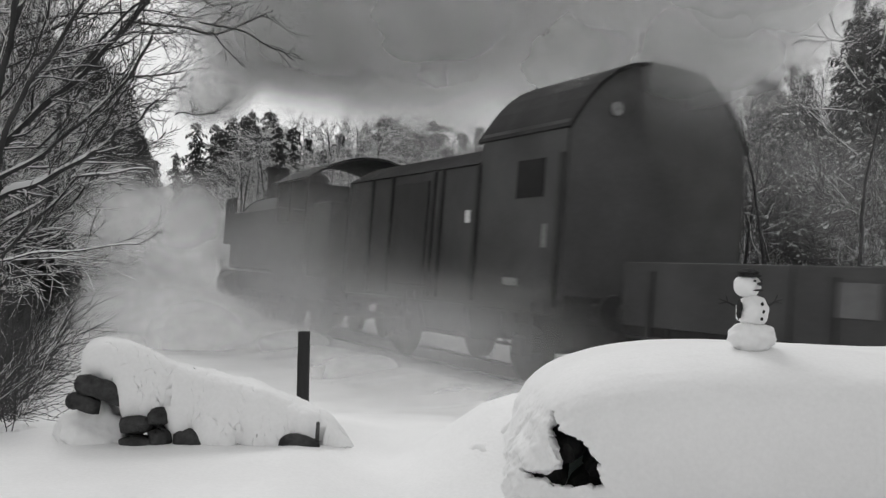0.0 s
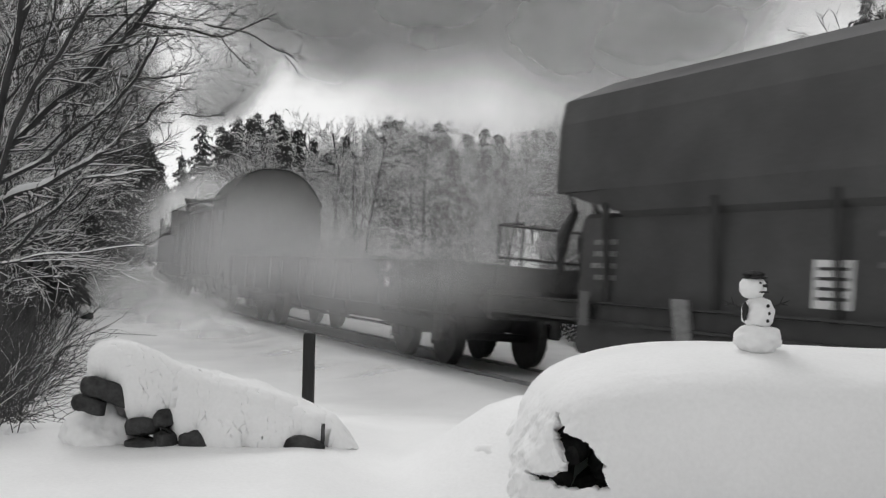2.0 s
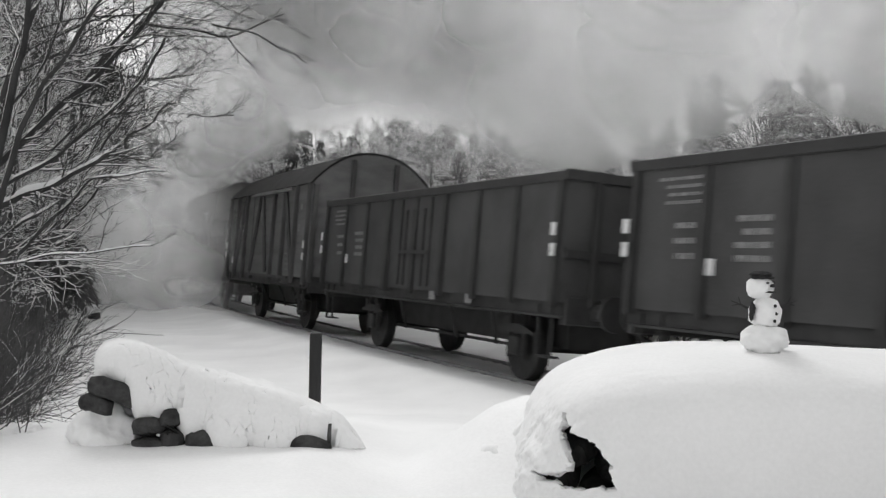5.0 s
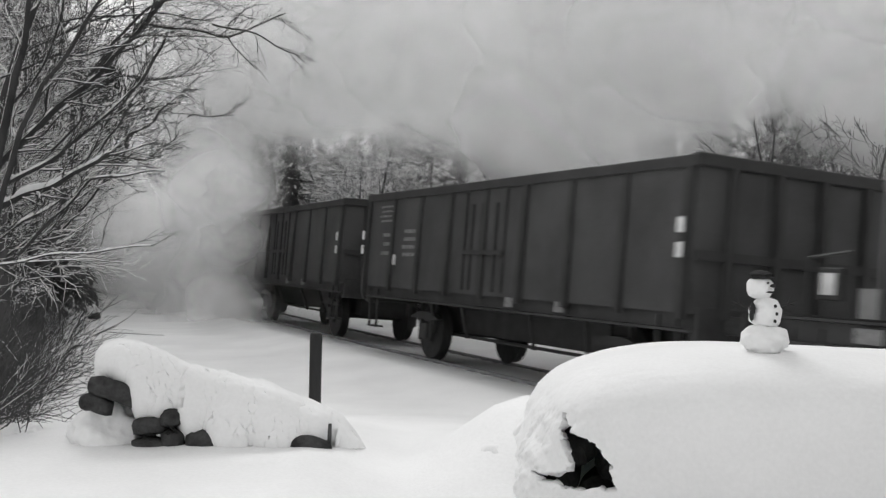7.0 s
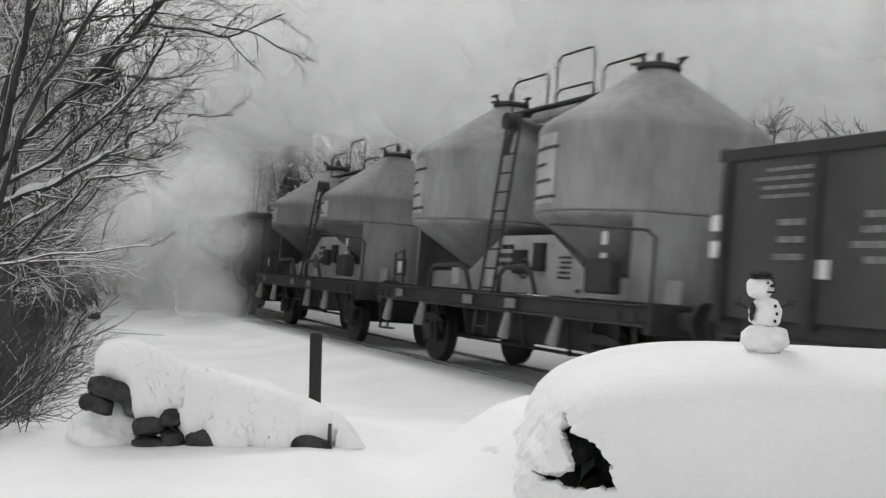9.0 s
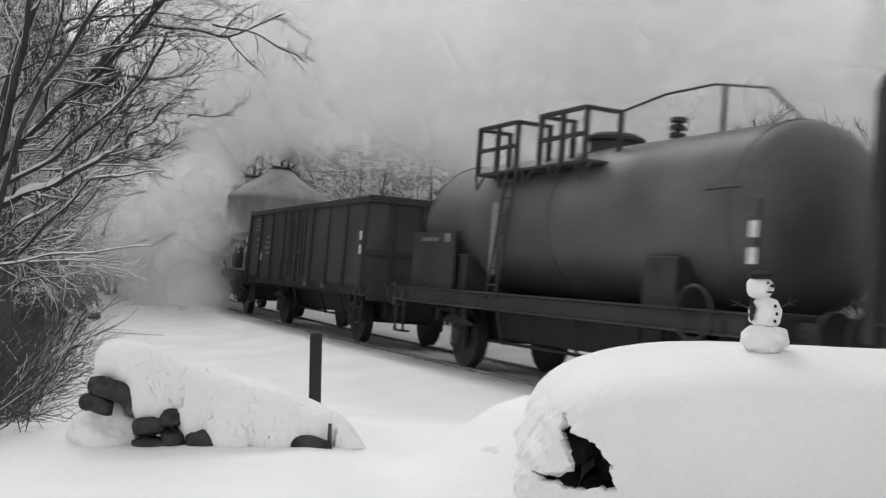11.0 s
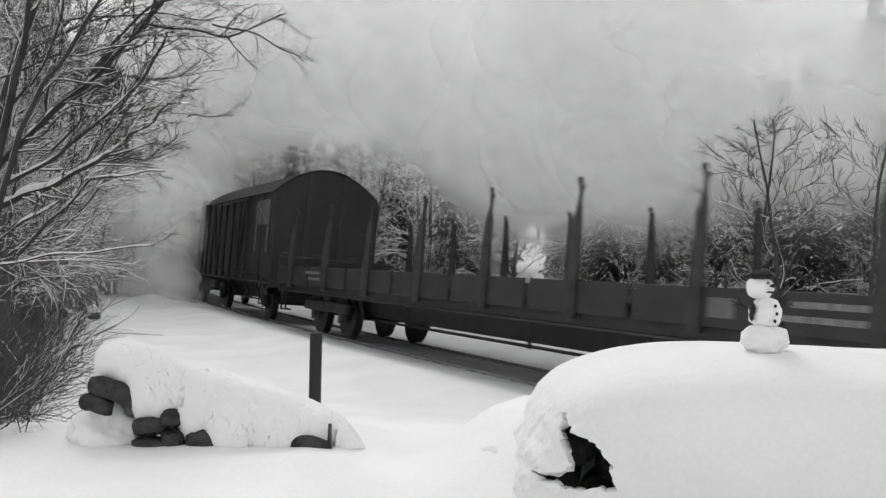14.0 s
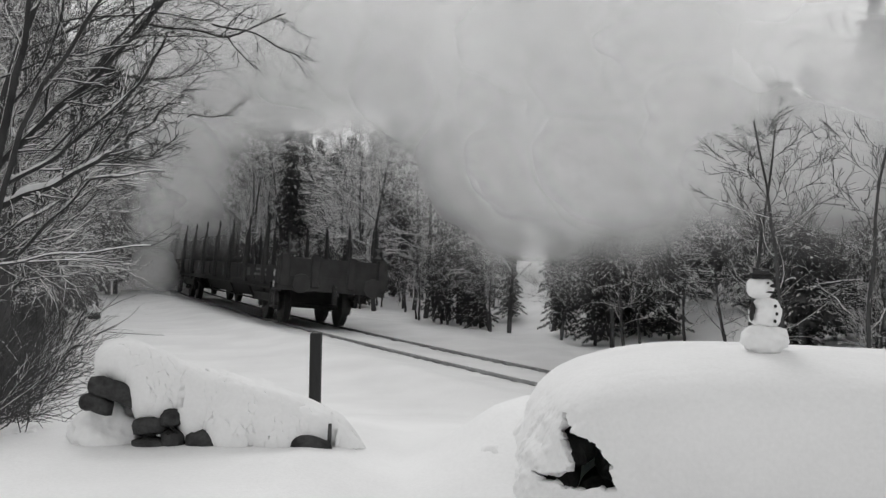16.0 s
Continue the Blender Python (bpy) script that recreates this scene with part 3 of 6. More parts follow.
def open_wagon(front, back, seed):
    ob, h = vehicle("open_wagon", "dark brown steel high-sided open goods wagon with ribbed walls", front, back, 5.6, "goods wagon")
    r = random.Random(seed)
    underframe(ob, h)
    wheels(ob, (2.85, -2.85))
    top, low, w = 2.76, 1.2, 1.38
    part("floor_plate", box(bmesh.new(), -h, h, -w, w, low, low + 0.06), PAINT_OPEN, ob)
    for side in (-1, 1):
        bm = box(bmesh.new(), -h, h, side * w - 0.02, side * w + 0.02, low - 0.06, top)
        part("side_wall", bm, PAINT_OPEN, ob)
        bm = bmesh.new()
        box(bm, -h - 0.03, h + 0.03, side * w - 0.06, side * w + 0.06, top - 0.10, top + 0.03, 0.012)
        part("top_rail", bm, PAINT_RIB, ob)
        n = 8
        for i in range(n + 1):
            x = -h + 0.08 + (2 * h - 0.16) * i / n
            deep = 0.10 if i in (0, n, 3, 5) else 0.075
            bm = bmesh.new()
            prism(bm, [(side * (w + 0.015), low - 0.12), (side * (w + 0.015), top - 0.08), (side * (w + deep * 0.6), top - 0.08), (side * (w + deep), low + 0.1), (side * (w + deep), low - 0.12)], x - 0.055, x + 0.055)
            part("wall_rib", bm, PAINT_RIB, ob)
        for x, z in ((-0.62, top - 0.12), (0.62, top - 0.12), (-0.35, top - 0.3), (0.1, top - 0.3), (0.4, top - 0.3)):
            part("door_bar", box(bmesh.new(), x - 0.025, x + 0.025, side * (w + 0.03) - 0.02, side * (w + 0.03) + 0.02, low, z), PAINT_RIB, ob)
        part("door_bolt", box(bmesh.new(), -0.62, 0.62, side * (w + 0.045) - 0.02, side * (w + 0.045) + 0.02, 1.72, 1.78), PAINT_RIB, ob)
    for end in (-1, 1):
        part("end_wall", box(bmesh.new(), end * h - 0.02, end * h + 0.02, -w, w, low - 0.06, top + 0.02), PAINT_OPEN, ob)
        part("top_rail", box(bmesh.new(), end * h - 0.07, end * h + 0.07, -w - 0.05, w + 0.05, top - 0.09, top + 0.05, 0.012), PAINT_RIB, ob)
        for y in (-0.95, -0.32, 0.32, 0.95):
            part("end_rib", box(bmesh.new(), end * (h + 0.05) - 0.05, end * (h + 0.05) + 0.05, y - 0.05, y + 0.05, low - 0.1, top - 0.08, 0.01), PAINT_RIB, ob)
        part("end_rail", box(bmesh.new(), end * (h + 0.04) - 0.03, end * (h + 0.04) + 0.03, -w, w, 1.7, 1.8), PAINT_RIB, ob)
    text_bars(ob, h - 1.2, 2.55, 0.75, 4, 0.085, 0.035, w + 0.025, seed=seed)
    text_bars(ob, h - 1.1, 2.05, 0.4, 3, 0.16, 0.06, w + 0.025, seed=seed + 1)
    text_bars(ob, h - 2.2, 2.1, 0.55, 4, 0.13, 0.06, w + 0.025, seed=seed + 2)
    plate(ob, h - 1.35, 1.62, 0.15, 0.17, WHITE, w + 0.025)
    white_flash(ob, -h + 0.08, w + 0.115, 2.05)
    white_flash(ob, h - 0.03, w + 0.115, 2.05)
    plate(ob, -2.2, 1.08, 0.22, 0.13, PALE, 1.42)
    plate(ob, -0.9, 1.08, 0.22, 0.13, PALE, 1.42)
    steps(ob, h - 0.4), steps(ob, -h + 0.4)
    return ob


def arch(w, eave, crest, n=16, e=2.0):
    """The outline of a rounded roof from eave to eave; a higher e makes it flatter on top."""
    return [(w * math.cos(math.pi * i / n), eave + (crest - eave) * (1 - abs(math.cos(math.pi * i / n)) ** e)) for i in range(n + 1)]


def roof(ob, x0, x1, w, eave, crest, mat=None, thick=0.05, e=2.0):
    outer, inner = arch(w, eave, crest, e=e), arch(w - 0.04, eave - 0.02, crest - thick, e=e)
    part("roof", prism(bmesh.new(), outer + inner[::-1], x0, x1), mat or ROOF, ob)


def steel_van(front, back):
    ob, h = vehicle("covered_wagon", "dark covered goods wagon with ribbed steel walls and rounded roof", front, back, 6.1, "goods wagon")
    underframe(ob, h)
    wheels(ob, (3.05, -3.05))
    w, low, eave, crest = 1.31, 1.12, 3.25, 3.92
    roof(ob, -h - 0.05, h + 0.05, w + 0.06, eave, crest)
    for side in (-1, 1):
        part("side_wall", box(bmesh.new(), -h, h, side * w - 0.025, side * w + 0.025, low, eave), PAINT_BOX, ob)
        for i, x in enumerate((-4.85, -3.9, -2.85, -1.95, -0.95, 0.05, 1.1, 2.1, 3.2, 4.1, 4.85)):
            if i in (2,):
                continue
            part("wall_rib", box(bmesh.new(), x - 0.05, x + 0.05, side * (w + 0.05) - 0.035, side * (w + 0.05) + 0.035, low - 0.12, eave - 0.02, 0.008), PAINT_RIB, ob)
        part("diagonal_brace", pipe(bmesh.new(), [(2.2, side * (w + 0.05), low + 0.1), (3.15, side * (w + 0.05), eave - 0.1)], 0.045, 4), PAINT_RIB, ob)
        part("diagonal_brace", pipe(bmesh.new(), [(-1.9, side * (w + 0.05), eave - 0.1), (-0.98, side * (w + 0.05), low + 0.1)], 0.045, 4), PAINT_RIB, ob)
        part("door_rail", box(bmesh.new(), -2.2, 2.2, side * (w + 0.08) - 0.03, side * (w + 0.08) + 0.03, eave - 0.12, eave - 0.06), PAINT_RIB, ob)
    # the loading hatch near the rear end, with pale flap and bright guide rods
    part("hatch_frame", box(bmesh.new(), -4.80, -3.35, w + 0.03, w + 0.06, 1.2, 3.1, 0.01), PAINT_RIB, ob)
    part("hatch_flap", box(bmesh.new(), -4.70, -3.45, w + 0.062, w + 0.085, 2.42, 3.06, 0.008), PALE_FLAP, ob, "pale grey hatch flap")
    part("hatch_edge", pipe(bmesh.new(), [(-4.65, w + 0.1, 2.45), (-3.5, w + 0.1, 2.95)], 0.012, 4), PALE, ob)
    for x in (-4.76, -3.40):
        part("guide_rod", rod(bmesh.new(), (x, w + 0.1, 1.75), (x, w + 0.1, 3.05), 0.018), PALE, ob, "bright metal guide rod")
    for end in (-1, 1):
        part("end_wall", prism(bmesh.new(), [(w, low)] + arch(w, eave, crest - 0.04) + [(-w, low)], end * h - 0.025, end * h + 0.025), PAINT_BOX, ob)
        for y in (-1.33, -0.45, 0.45, 1.33):
            hgt = eave + (crest - eave) * max(0.0, 1 - (y / w) ** 2) - 0.08
            part("end_rib", box(bmesh.new(), end * (h + 0.05) - 0.04, end * (h + 0.05) + 0.04, y - 0.05, y + 0.05, low - 0.1, hgt, 0.008), PAINT_RIB, ob)
    plate(ob, 4.55, 1.45, 0.2, 0.16, PALE, w + 0.03)
    bm = bmesh.new()
    for k in range(4):
        box(bm, 4.2, 4.45, w + 0.03, w + 0.036, 1.35 + 0.1 * k, 1.41 + 0.1 * k)
    part("marking", bm, PALE, ob)
    bm = bmesh.new()
    for z in (1.05, 1.17):
        box(bm, -h - 0.12, -h - 0.105, 0.05, 0.30, z - 0.045, z + 0.045)
    part("number_plate", bm, PALE, ob)
    steps(ob, 4.3), steps(ob, -4.3)


PALE_FLAP = material("pale_flap", 0.11, 0.17, 3, 0.55, 0.2, 20)


def wooden_van(front, back):
    ob, h = vehicle("covered_wagon", "planked wooden covered goods wagon with sliding door and rounded roof", front, back, 4.6, "goods wagon")
    underframe(ob, h)
    wheels(ob, (2.4, -2.4))
    w, low, eave, crest = 1.38, 1.18, 3.25, 4.05
    roof(ob, -h - 0.06, h + 0.06, w + 0.07, eave, crest, e=2.3)
    # planks, each on its own
    rows = 13
    for i in range(rows):
        z = low + (eave - low) * i / rows
        dz = (eave - low) / rows - 0.006
        for x0, x1 in ((-h, -0.9), (0.9, h)):
            part("plank", box(bmesh.new(), x0, x1, w - 0.03, w + 0.004 * (i % 3), z, z + dz), PLANK, ob)
        part("plank", box(bmesh.new(), -0.98, 0.98, w + 0.05, w + 0.08 + 0.004 * (i % 2), z, z + dz - 0.004), PLANK, ob)
    part("inner_wall", box(bmesh.new(), -h + 0.01, h - 0.01, w - 0.07, w - 0.035, low, eave), PLANK, ob)
    part("side_wall", box(bmesh.new(), -h, h, -w - 0.02, -w + 0.02, low, eave), PLANK, ob)
    for x in (-4.14, -3.1, -2.05, -1.02, 1.02, 2.05, 3.1, 4.14):
        part("wall_post", box(bmesh.new(), x - 0.05, x + 0.05, w, w + 0.09, low - 0.15, eave, 0.01), PAINT_POST, ob)
    for a, b in ((-3.1, -2.1), (3.1, 2.1), (0.85, 0.1), (-0.85, -0.1)):
        off = 0.12 if abs(a) < 1 else 0.05
        part("diagonal_brace", pipe(bmesh.new(), [(a, w + off, low + 0.05), (b, w + off, eave - 0.1)], 0.045, 4), PAINT_POST, ob)
    part("door_rail", box(bmesh.new(), -3.0, 1.15, w + 0.10, w + 0.16, eave - 0.12, eave - 0.05, 0.01), PALE_FLAP, ob)
    part("door_rail", box(bmesh.new(), -3.0, 1.15, w + 0.09, w + 0.14, low - 0.06, low), PAINT_POST, ob)
    for end in (-1, 1):
        part("end_wall", prism(bmesh.new(), [(w, low)] + arch(w, eave, crest - 0.05, e=2.3) + [(-w, low)], end * h - 0.03, end * h + 0.03), PLANK, ob)
        for y in (-1.32, -0.5, 0.5, 1.32):
            hgt = eave + (crest - eave) * max(0.0, 1 - (y / w) ** 2) - 0.1
            part("end_post", box(bmesh.new(), end * (h + 0.06) - 0.045, end * (h + 0.06) + 0.045, y - 0.05, y + 0.05, low - 0.1, hgt, 0.008), PAINT_POST, ob)
    for k in range(5):
        part("vent_slat", box(bmesh.new(), h - 1.75, h - 1.1, w + 0.012, w + 0.04, 2.78 + 0.07 * k, 2.82 + 0.07 * k), PAINT_POST, ob)
    text_bars(ob, h - 0.85, 2.9, 0.45, 6, 0.14, 0.05, w + 0.012, PALE, 11)
    text_bars(ob, h - 1.75, 2.45, 0.55, 2, 0.14, 0.09, w + 0.012, WHITE, 12)
    text_bars(ob, h - 1.75, 1.75, 0.4, 4, 0.1, 0.05, w + 0.012, PALE, 13)
    plate(ob, h - 0.6, 1.5, 0.16, 0.18, WHITE, w + 0.012)
    for k in range(4):
        plate(ob, -2.6 - 0.06 * k, 1.7 - 0.12 * k, 0.65, 0.035, PALE, w + 0.012)
    plate(ob, -h + 0.75, 2.75, 0.16, 0.12, PALE, w + 0.012)
    plate(ob, -h + 0.85, 2.28, 0.14, 0.16, PALE, w + 0.012)
    white_flash(ob, h - 0.06, w + 0.095, 1.9), white_flash(ob, -h + 0.06, w + 0.095, 1.9)
    steps(ob, h - 0.4), steps(ob, -h + 0.4)


def guard_van(front, back):
    ob, h = vehicle("guard_van", "dark goods-train guard van with raised lookout at its rear", front, back, 4.2, "goods wagon")
    underframe(ob, h)
    wheels(ob, (2.2, -2.2))
    w, low = 1.36, 1.15
    cut = -h + 2.3
    roof(ob, cut, h + 0.06, w + 0.06, 3.0, 3.5)
    roof(ob, -h - 0.06, cut + 0.1, w + 0.06, 3.3, 4.28, e=2.8)
    for side in (-1, 1):
        part("side_wall", box(bmesh.new(), cut, h, side * w - 0.03, side * w + 0.03, low, 3.02), PAINT_HOPPER, ob)
        part("lookout_side", box(bmesh.new(), -h, cut, side * w - 0.03, side * w + 0.03, low, 3.4), PAINT_HOPPER, ob)
        part("door", box(bmesh.new(), 0.2, 1.5, side * (w + 0.05) - 0.02, side * (w + 0.05) + 0.02, 1.2, 2.85, 0.01), PAINT_RIB, ob)
        for x in (-h + 0.06, cut, -0.3, 0.0, 1.7, 2.6, h - 0.06):
            part("wall_post", box(bmesh.new(), x - 0.04, x + 0.04, side * (w + 0.05) - 0.03, side * (w + 0.05) + 0.03, low - 0.1, 2.98), PAINT_RIB, ob)
        part("window", box(bmesh.new(), -h + 0.5, -h + 1.2, side * (w + 0.02) - 0.02, side * (w + 0.02) + 0.02, 2.45, 2.95), GLASS, ob)
    for x0, crest, eave in ((h, 3.46, 3.0), (-h, 4.24, 3.35), (cut, 4.24, 3.35)):
        part("end_wall", prism(bmesh.new(), [(w, low)] + arch(w, eave, crest, e=2.8) + [(-w, low)], x0 - 0.03, x0 + 0.03), PAINT_HOPPER, ob)
    bm = bmesh.new()
    rod(bm, (-h - 0.03, 0.75, 3.6), (-h - 0.08, 0.75, 3.6), 0.08, 0.09, 16)
    part("tail_lamp", bm, PALE, ob, "pale round lamp glass")
    plate(ob, -1.2, 2.25, 0.16, 0.18, WHITE, w + 0.035)
    plate(ob, -h + 0.4, 1.95, 0.12, 0.3, PALE, w + 0.035)
    plate(ob, -h + 1.2, 1.35, 0.4, 0.1, PALE, w + 0.035)
    steps(ob, -h + 0.5), steps(ob, 0.8)


def steam_engine(front, back):
    ob, h = vehicle("steam_locomotive", "black steam locomotive working hard in its own steam", front, back, 6.0, "locomotive")
    wheels(ob, (-3.6, -1.6, 0.0, 1.6, 3.6))
    part("frame", box(bmesh.new(), -h, h, -1.1, 1.1, 0.75, 1.2, 0.02), IRON, ob)
    bm = bmesh.new()
    rod(bm, (-1.5, 0, 2.5), (h - 0.6, 0, 2.5), 0.82, n=28)
    rod(bm, (h - 0.6, 0, 2.5), (h - 0.45, 0, 2.5), 0.85, 0.7, 28)
    part("boiler", bm, IRON, ob, smooth=False)
    for side in (-1, 1):
        part("water_tank", box(bmesh.new(), -1.6, 3.2, side * 1.05 - 0.35, side * 1.05 + 0.35, 1.25, 2.75, 0.04), IRON, ob)
        part("cylinder_block", rod(bmesh.new(), (3.4, side * 1.1, 0.8), (4.4, side * 1.1, 0.8), 0.35, n=16), IRON, ob)
        part("connecting_rod", box(bmesh.new(), -1.6, 3.5, side * 1.0 - 0.03, side * 1.0 + 0.03, 0.42, 0.52), RAIL, ob)
        part("smoke_deflector", box(bmesh.new(), 3.5, 4.8, side * 1.25 - 0.015, side * 1.25 + 0.015, 1.9, 3.2, 0.01), IRON, ob)
    roof(ob, -h + 1.2, -1.2, 1.45, 3.3, 3.85, IRON)
    for side in (-1, 1):
        bm = bmesh.new()
        box(bm, -h + 1.4, -1.4, side * 1.38 - 0.02, side * 1.38 + 0.02, 1.2, 2.35)
        for x in (-h + 1.45, -1.5, -2.6):
            box(bm, x - 0.06, x + 0.06, side * 1.38 - 0.02, side * 1.38 + 0.02, 2.35, 3.32)
        part("cab_side", bm, IRON, ob)
    part("cab_front", box(bmesh.new(), -1.45, -1.4, -1.38, 1.38, 1.2, 3.4), IRON, ob)
    part("bunker", box(bmesh.new(), -h, -h + 1.4, -1.3, 1.3, 1.2, 2.75, 0.04), IRON, ob)
    part("coal_load", lumpy(0.9, 3, 0.2, 4, 2, 0.4), COAL, ob).location = (-h + 0.75, 0, 2.65)
    bm = bmesh.new()
    lathe(bm, [(0.3, 3.2), (0.26, 3.6), (0.27, 4.0), (0.33, 4.12), (0.33, 4.2)], 20, h - 1.2, 0)
    part("chimney", bm, IRON, ob)
    for x, r in ((1.9, 0.36), (0.2, 0.34)):
        part("dome", lathe(bmesh.new(), [(r, 3.1), (r, 3.55), (r * 0.85, 3.72), (r * 0.4, 3.82)], 18, x, 0), IRON, ob)
    bm = box(bmesh.new(), -h - 0.06, -h + 0.06, -1.3, 1.3, 0.85, 1.25, 0.02)
    part("buffer_beam", bm, IRON, ob)
    for end in (-1, 1):
        for side in (-0.875, 0.875):
            part("buffer", rod(bmesh.new(), (end * h, side, 1.04), (end * (h + 0.45), side, 1.04), 0.1, 0.22, 16), IRON, ob)


def bogies(ob, xs):
    for x in xs:
        wheels(ob, (x - 0.9, x + 0.9))
        bm = bmesh.new()
        for side in (-1, 1):
            box(bm, x - 1.4, x + 1.4, side * 1.0 - 0.05, side * 1.0 + 0.05, 0.5, 0.72, 0.02)
        box(bm, x - 0.25, x + 0.25, -1.0, 1.0, 0.55, 0.95)
        part("bogie_frame", bm, IRON, ob)


def low_wagon(front, back):
    ob, h = vehicle("low_sided_wagon", "long dark low-sided bogie wagon with plain steel sides", front, back, 10.0, "goods wagon")
    underframe(ob, h, 1.3, 1.15, 0.34)
    bogies(ob, (h - 2.3, -h + 2.3))
    w, low, top = 1.4, 0.95, 1.64
    part("deck", box(bmesh.new(), -h, h, -w, w, 1.15, 1.2), PAINT_RIB, ob)
    for side in (-1, 1):
        n = 6
        for i in range(n):
            x0, x1 = -h + 2 * h * i / n, -h + 2 * h * (i + 1) / n
            part("drop_side", box(bmesh.new(), x0 + 0.015, x1 - 0.015, side * w - 0.025, side * w + 0.025, low, top, 0.008), PAINT_OPEN, ob)
            for x in (x0 + 0.5, x1 - 0.5):
                part("side_hinge", box(bmesh.new(), x - 0.04, x + 0.04, side * (w + 0.04) - 0.02, side * (w + 0.04) + 0.02, low - 0.1, top - 0.1), PAINT_RIB, ob)
    for end in (-1, 1):
        part("end_board", box(bmesh.new(), end * h - 0.03, end * h + 0.03, -w, w, 1.0, top - 0.01), PAINT_OPEN, ob)
    bm = bmesh.new()
    ring(bm, (-h + 3.4, w + 0.04, 1.69), 0.06, 0.012)
    part("lifting_eye", bm, IRON, ob)
    plate(ob, h - 3.2, 1.35, 0.5, 0.3, PALE_FLAP, w + 0.03)
    text_bars(ob, h - 4.6, 1.3, 0.9, 3, 0.12, 0.05, w + 0.03, PALE_FLAP, 31)
    plate(ob, -h + 3.3, 1.25, 0.25, 0.2, PALE, w + 0.03)
    white_flash(ob, -h + 2.6, w + 0.03, 1.5)
    steps(ob, h - 0.5), steps(ob, -h + 0.5)


def hopper_wagon(front, back):
    ob, h = vehicle("hopper_wagon", "dark steel hopper wagon with bulging tub and brake platform", front, back, 5.6, "goods wagon")
    underframe(ob, h)
    wheels(ob, (2.9, -2.9))
    f, b = h - 1.5, -h + 1.4
    bm = bmesh.new()
    outline = [(0.45, 1.35), (1.32, 2.25), (1.42, 2.5), (1.42, 3.35), (1.36, 3.66), (0.7, 4.0), (-0.7, 4.0), (-1.36, 3.66), (-1.42, 3.35), (-1.42, 2.5), (-1.32, 2.25), (-0.45, 1.35)]
    secs = []
    for x, lowcut, k in ((f + 0.06, 2.9, 0.80), (f, 2.72, 0.92), (f - 0.22, 2.5, 1.0), (f - 1.4, 1.7, 1.0), (b + 1.6, 1.7, 1.0), (b + 0.2, 2.6, 1.0), (b, 2.75, 0.97)):
        secs.append([bm.verts.new((x, y * k, min(max(z, lowcut), 3.55 if x > f else 3.8 if x == f else 9))) for y, z in outline])
    for a, c in zip(secs, secs[1:]):
        for i in range(12):
            bm.faces.new((a[i], a[(i + 1) % 12], c[(i + 1) % 12], c[i]))
    bm.faces.new(secs[0][::-1]), bm.faces.new(secs[-1])
    part("tub", bm, PAINT_HOPPER, ob)
    for side in (-1, 1):
        for x in (f - 1.2, 0.4, -1.2, b + 1.4):
            part("tub_stay", pipe(bmesh.new(), [(x, side * 1.25, 1.2), (x, side * 1.36, 2.35)], 0.05, 4), PAINT_RIB, ob)
        part("chute", prism(bmesh.new(), [(side * 0.4, 1.5), (side * 1.3, 1.05), (side * 1.36, 0.75), (side * 1.2, 0.7), (side * 0.3, 1.0)], -1.6, 1.4), IRON, ob)
    part("discharge_box", box(bmesh.new(), -3.1, 3.0, -1.22, 1.22, 0.55, 2.25, 0.06), PAINT_HOPPER, ob)
    for y in (-1.1, 1.1):
        part("end_stay", pipe(bmesh.new(), [(-h + 0.3, y, 1.2), (b + 0.1, y, 2.8)], 0.03, 6), PAINT_RIB, ob)
    # brake platform at the leading end
    bm = bmesh.new()
    for y in (-1.3, 1.3):
        rod(bm, (h - 0.1, y, 1.2), (h - 0.1, y, 2.15), 0.02)
        rod(bm, (h - 0.75, y, 1.2), (h - 0.75, y, 2.15), 0.02)
        rod(bm, (h - 0.1, y, 2.15), (h - 0.75, y, 2.15), 0.02)
    rod(bm, (h - 0.1, -1.3, 2.15), (h - 0.1, 1.3, 2.15), 0.02)
    rod(bm, (h - 0.1, -1.3, 1.7), (h - 0.1, 1.3, 1.7), 0.02)
    part("platform_railing", bm, IRON, ob)
    part("platform", box(bmesh.new(), h - 1.4, h, -1.35, 1.35, 1.2, 1.26), IRON, ob)
    for y, top in ((-0.35, 3.0), (0.0, 3.0), (0.55, 3.0), (0.9, 2.95)):
        bm = bmesh.new()
        pipe(bm, [(h - 1.1, y, 1.26), (h - 1.1, y, 2.0), (h - 1.25, y - 0.08, 2.35), (h - 1.15, y, 2.6), (h - 1.15, y, top)], [0.09, 0.10, 0.05, 0.025, 0.022], 8)
        part("lever", bm, IRON, ob)
    plate(ob, -1.1, 1.5, 0.46, 0.44, WHITE, 1.225)
    for x in (0.75, -0.35):
        part("chute_flap", prism(bmesh.new(), [(1.30, 0.80), (1.34, 0.80), (1.44, 1.28), (1.40, 1.28)], x - 0.13, x + 0.13), PALE, ob, "pale worn chute flap")
    plate(ob, -2.6, 1.15, 0.5, 0.35, PALE, 1.42)
    plate(ob, 2.5, 1.1, 0.2, 0.4, PALE_FLAP, 1.42)
    part("lamp_bracket", pipe(bmesh.new(), [(-2.1, 1.44, 2.75), (-2.16, 1.46, 2.83), (-2.26, 1.46, 2.95)], [0.06, 0.03, 0.06], 8), WHITE, ob, "small white bracket")
    text_bars(ob, 2.2, 1.9, 0.6, 4, 0.14, 0.06, 1.225, PALE, 21)
    text_bars(ob, -2.1, 1.95, 0.5, 6, 0.09, 0.05, 1.225, PALE_FLAP, 22)
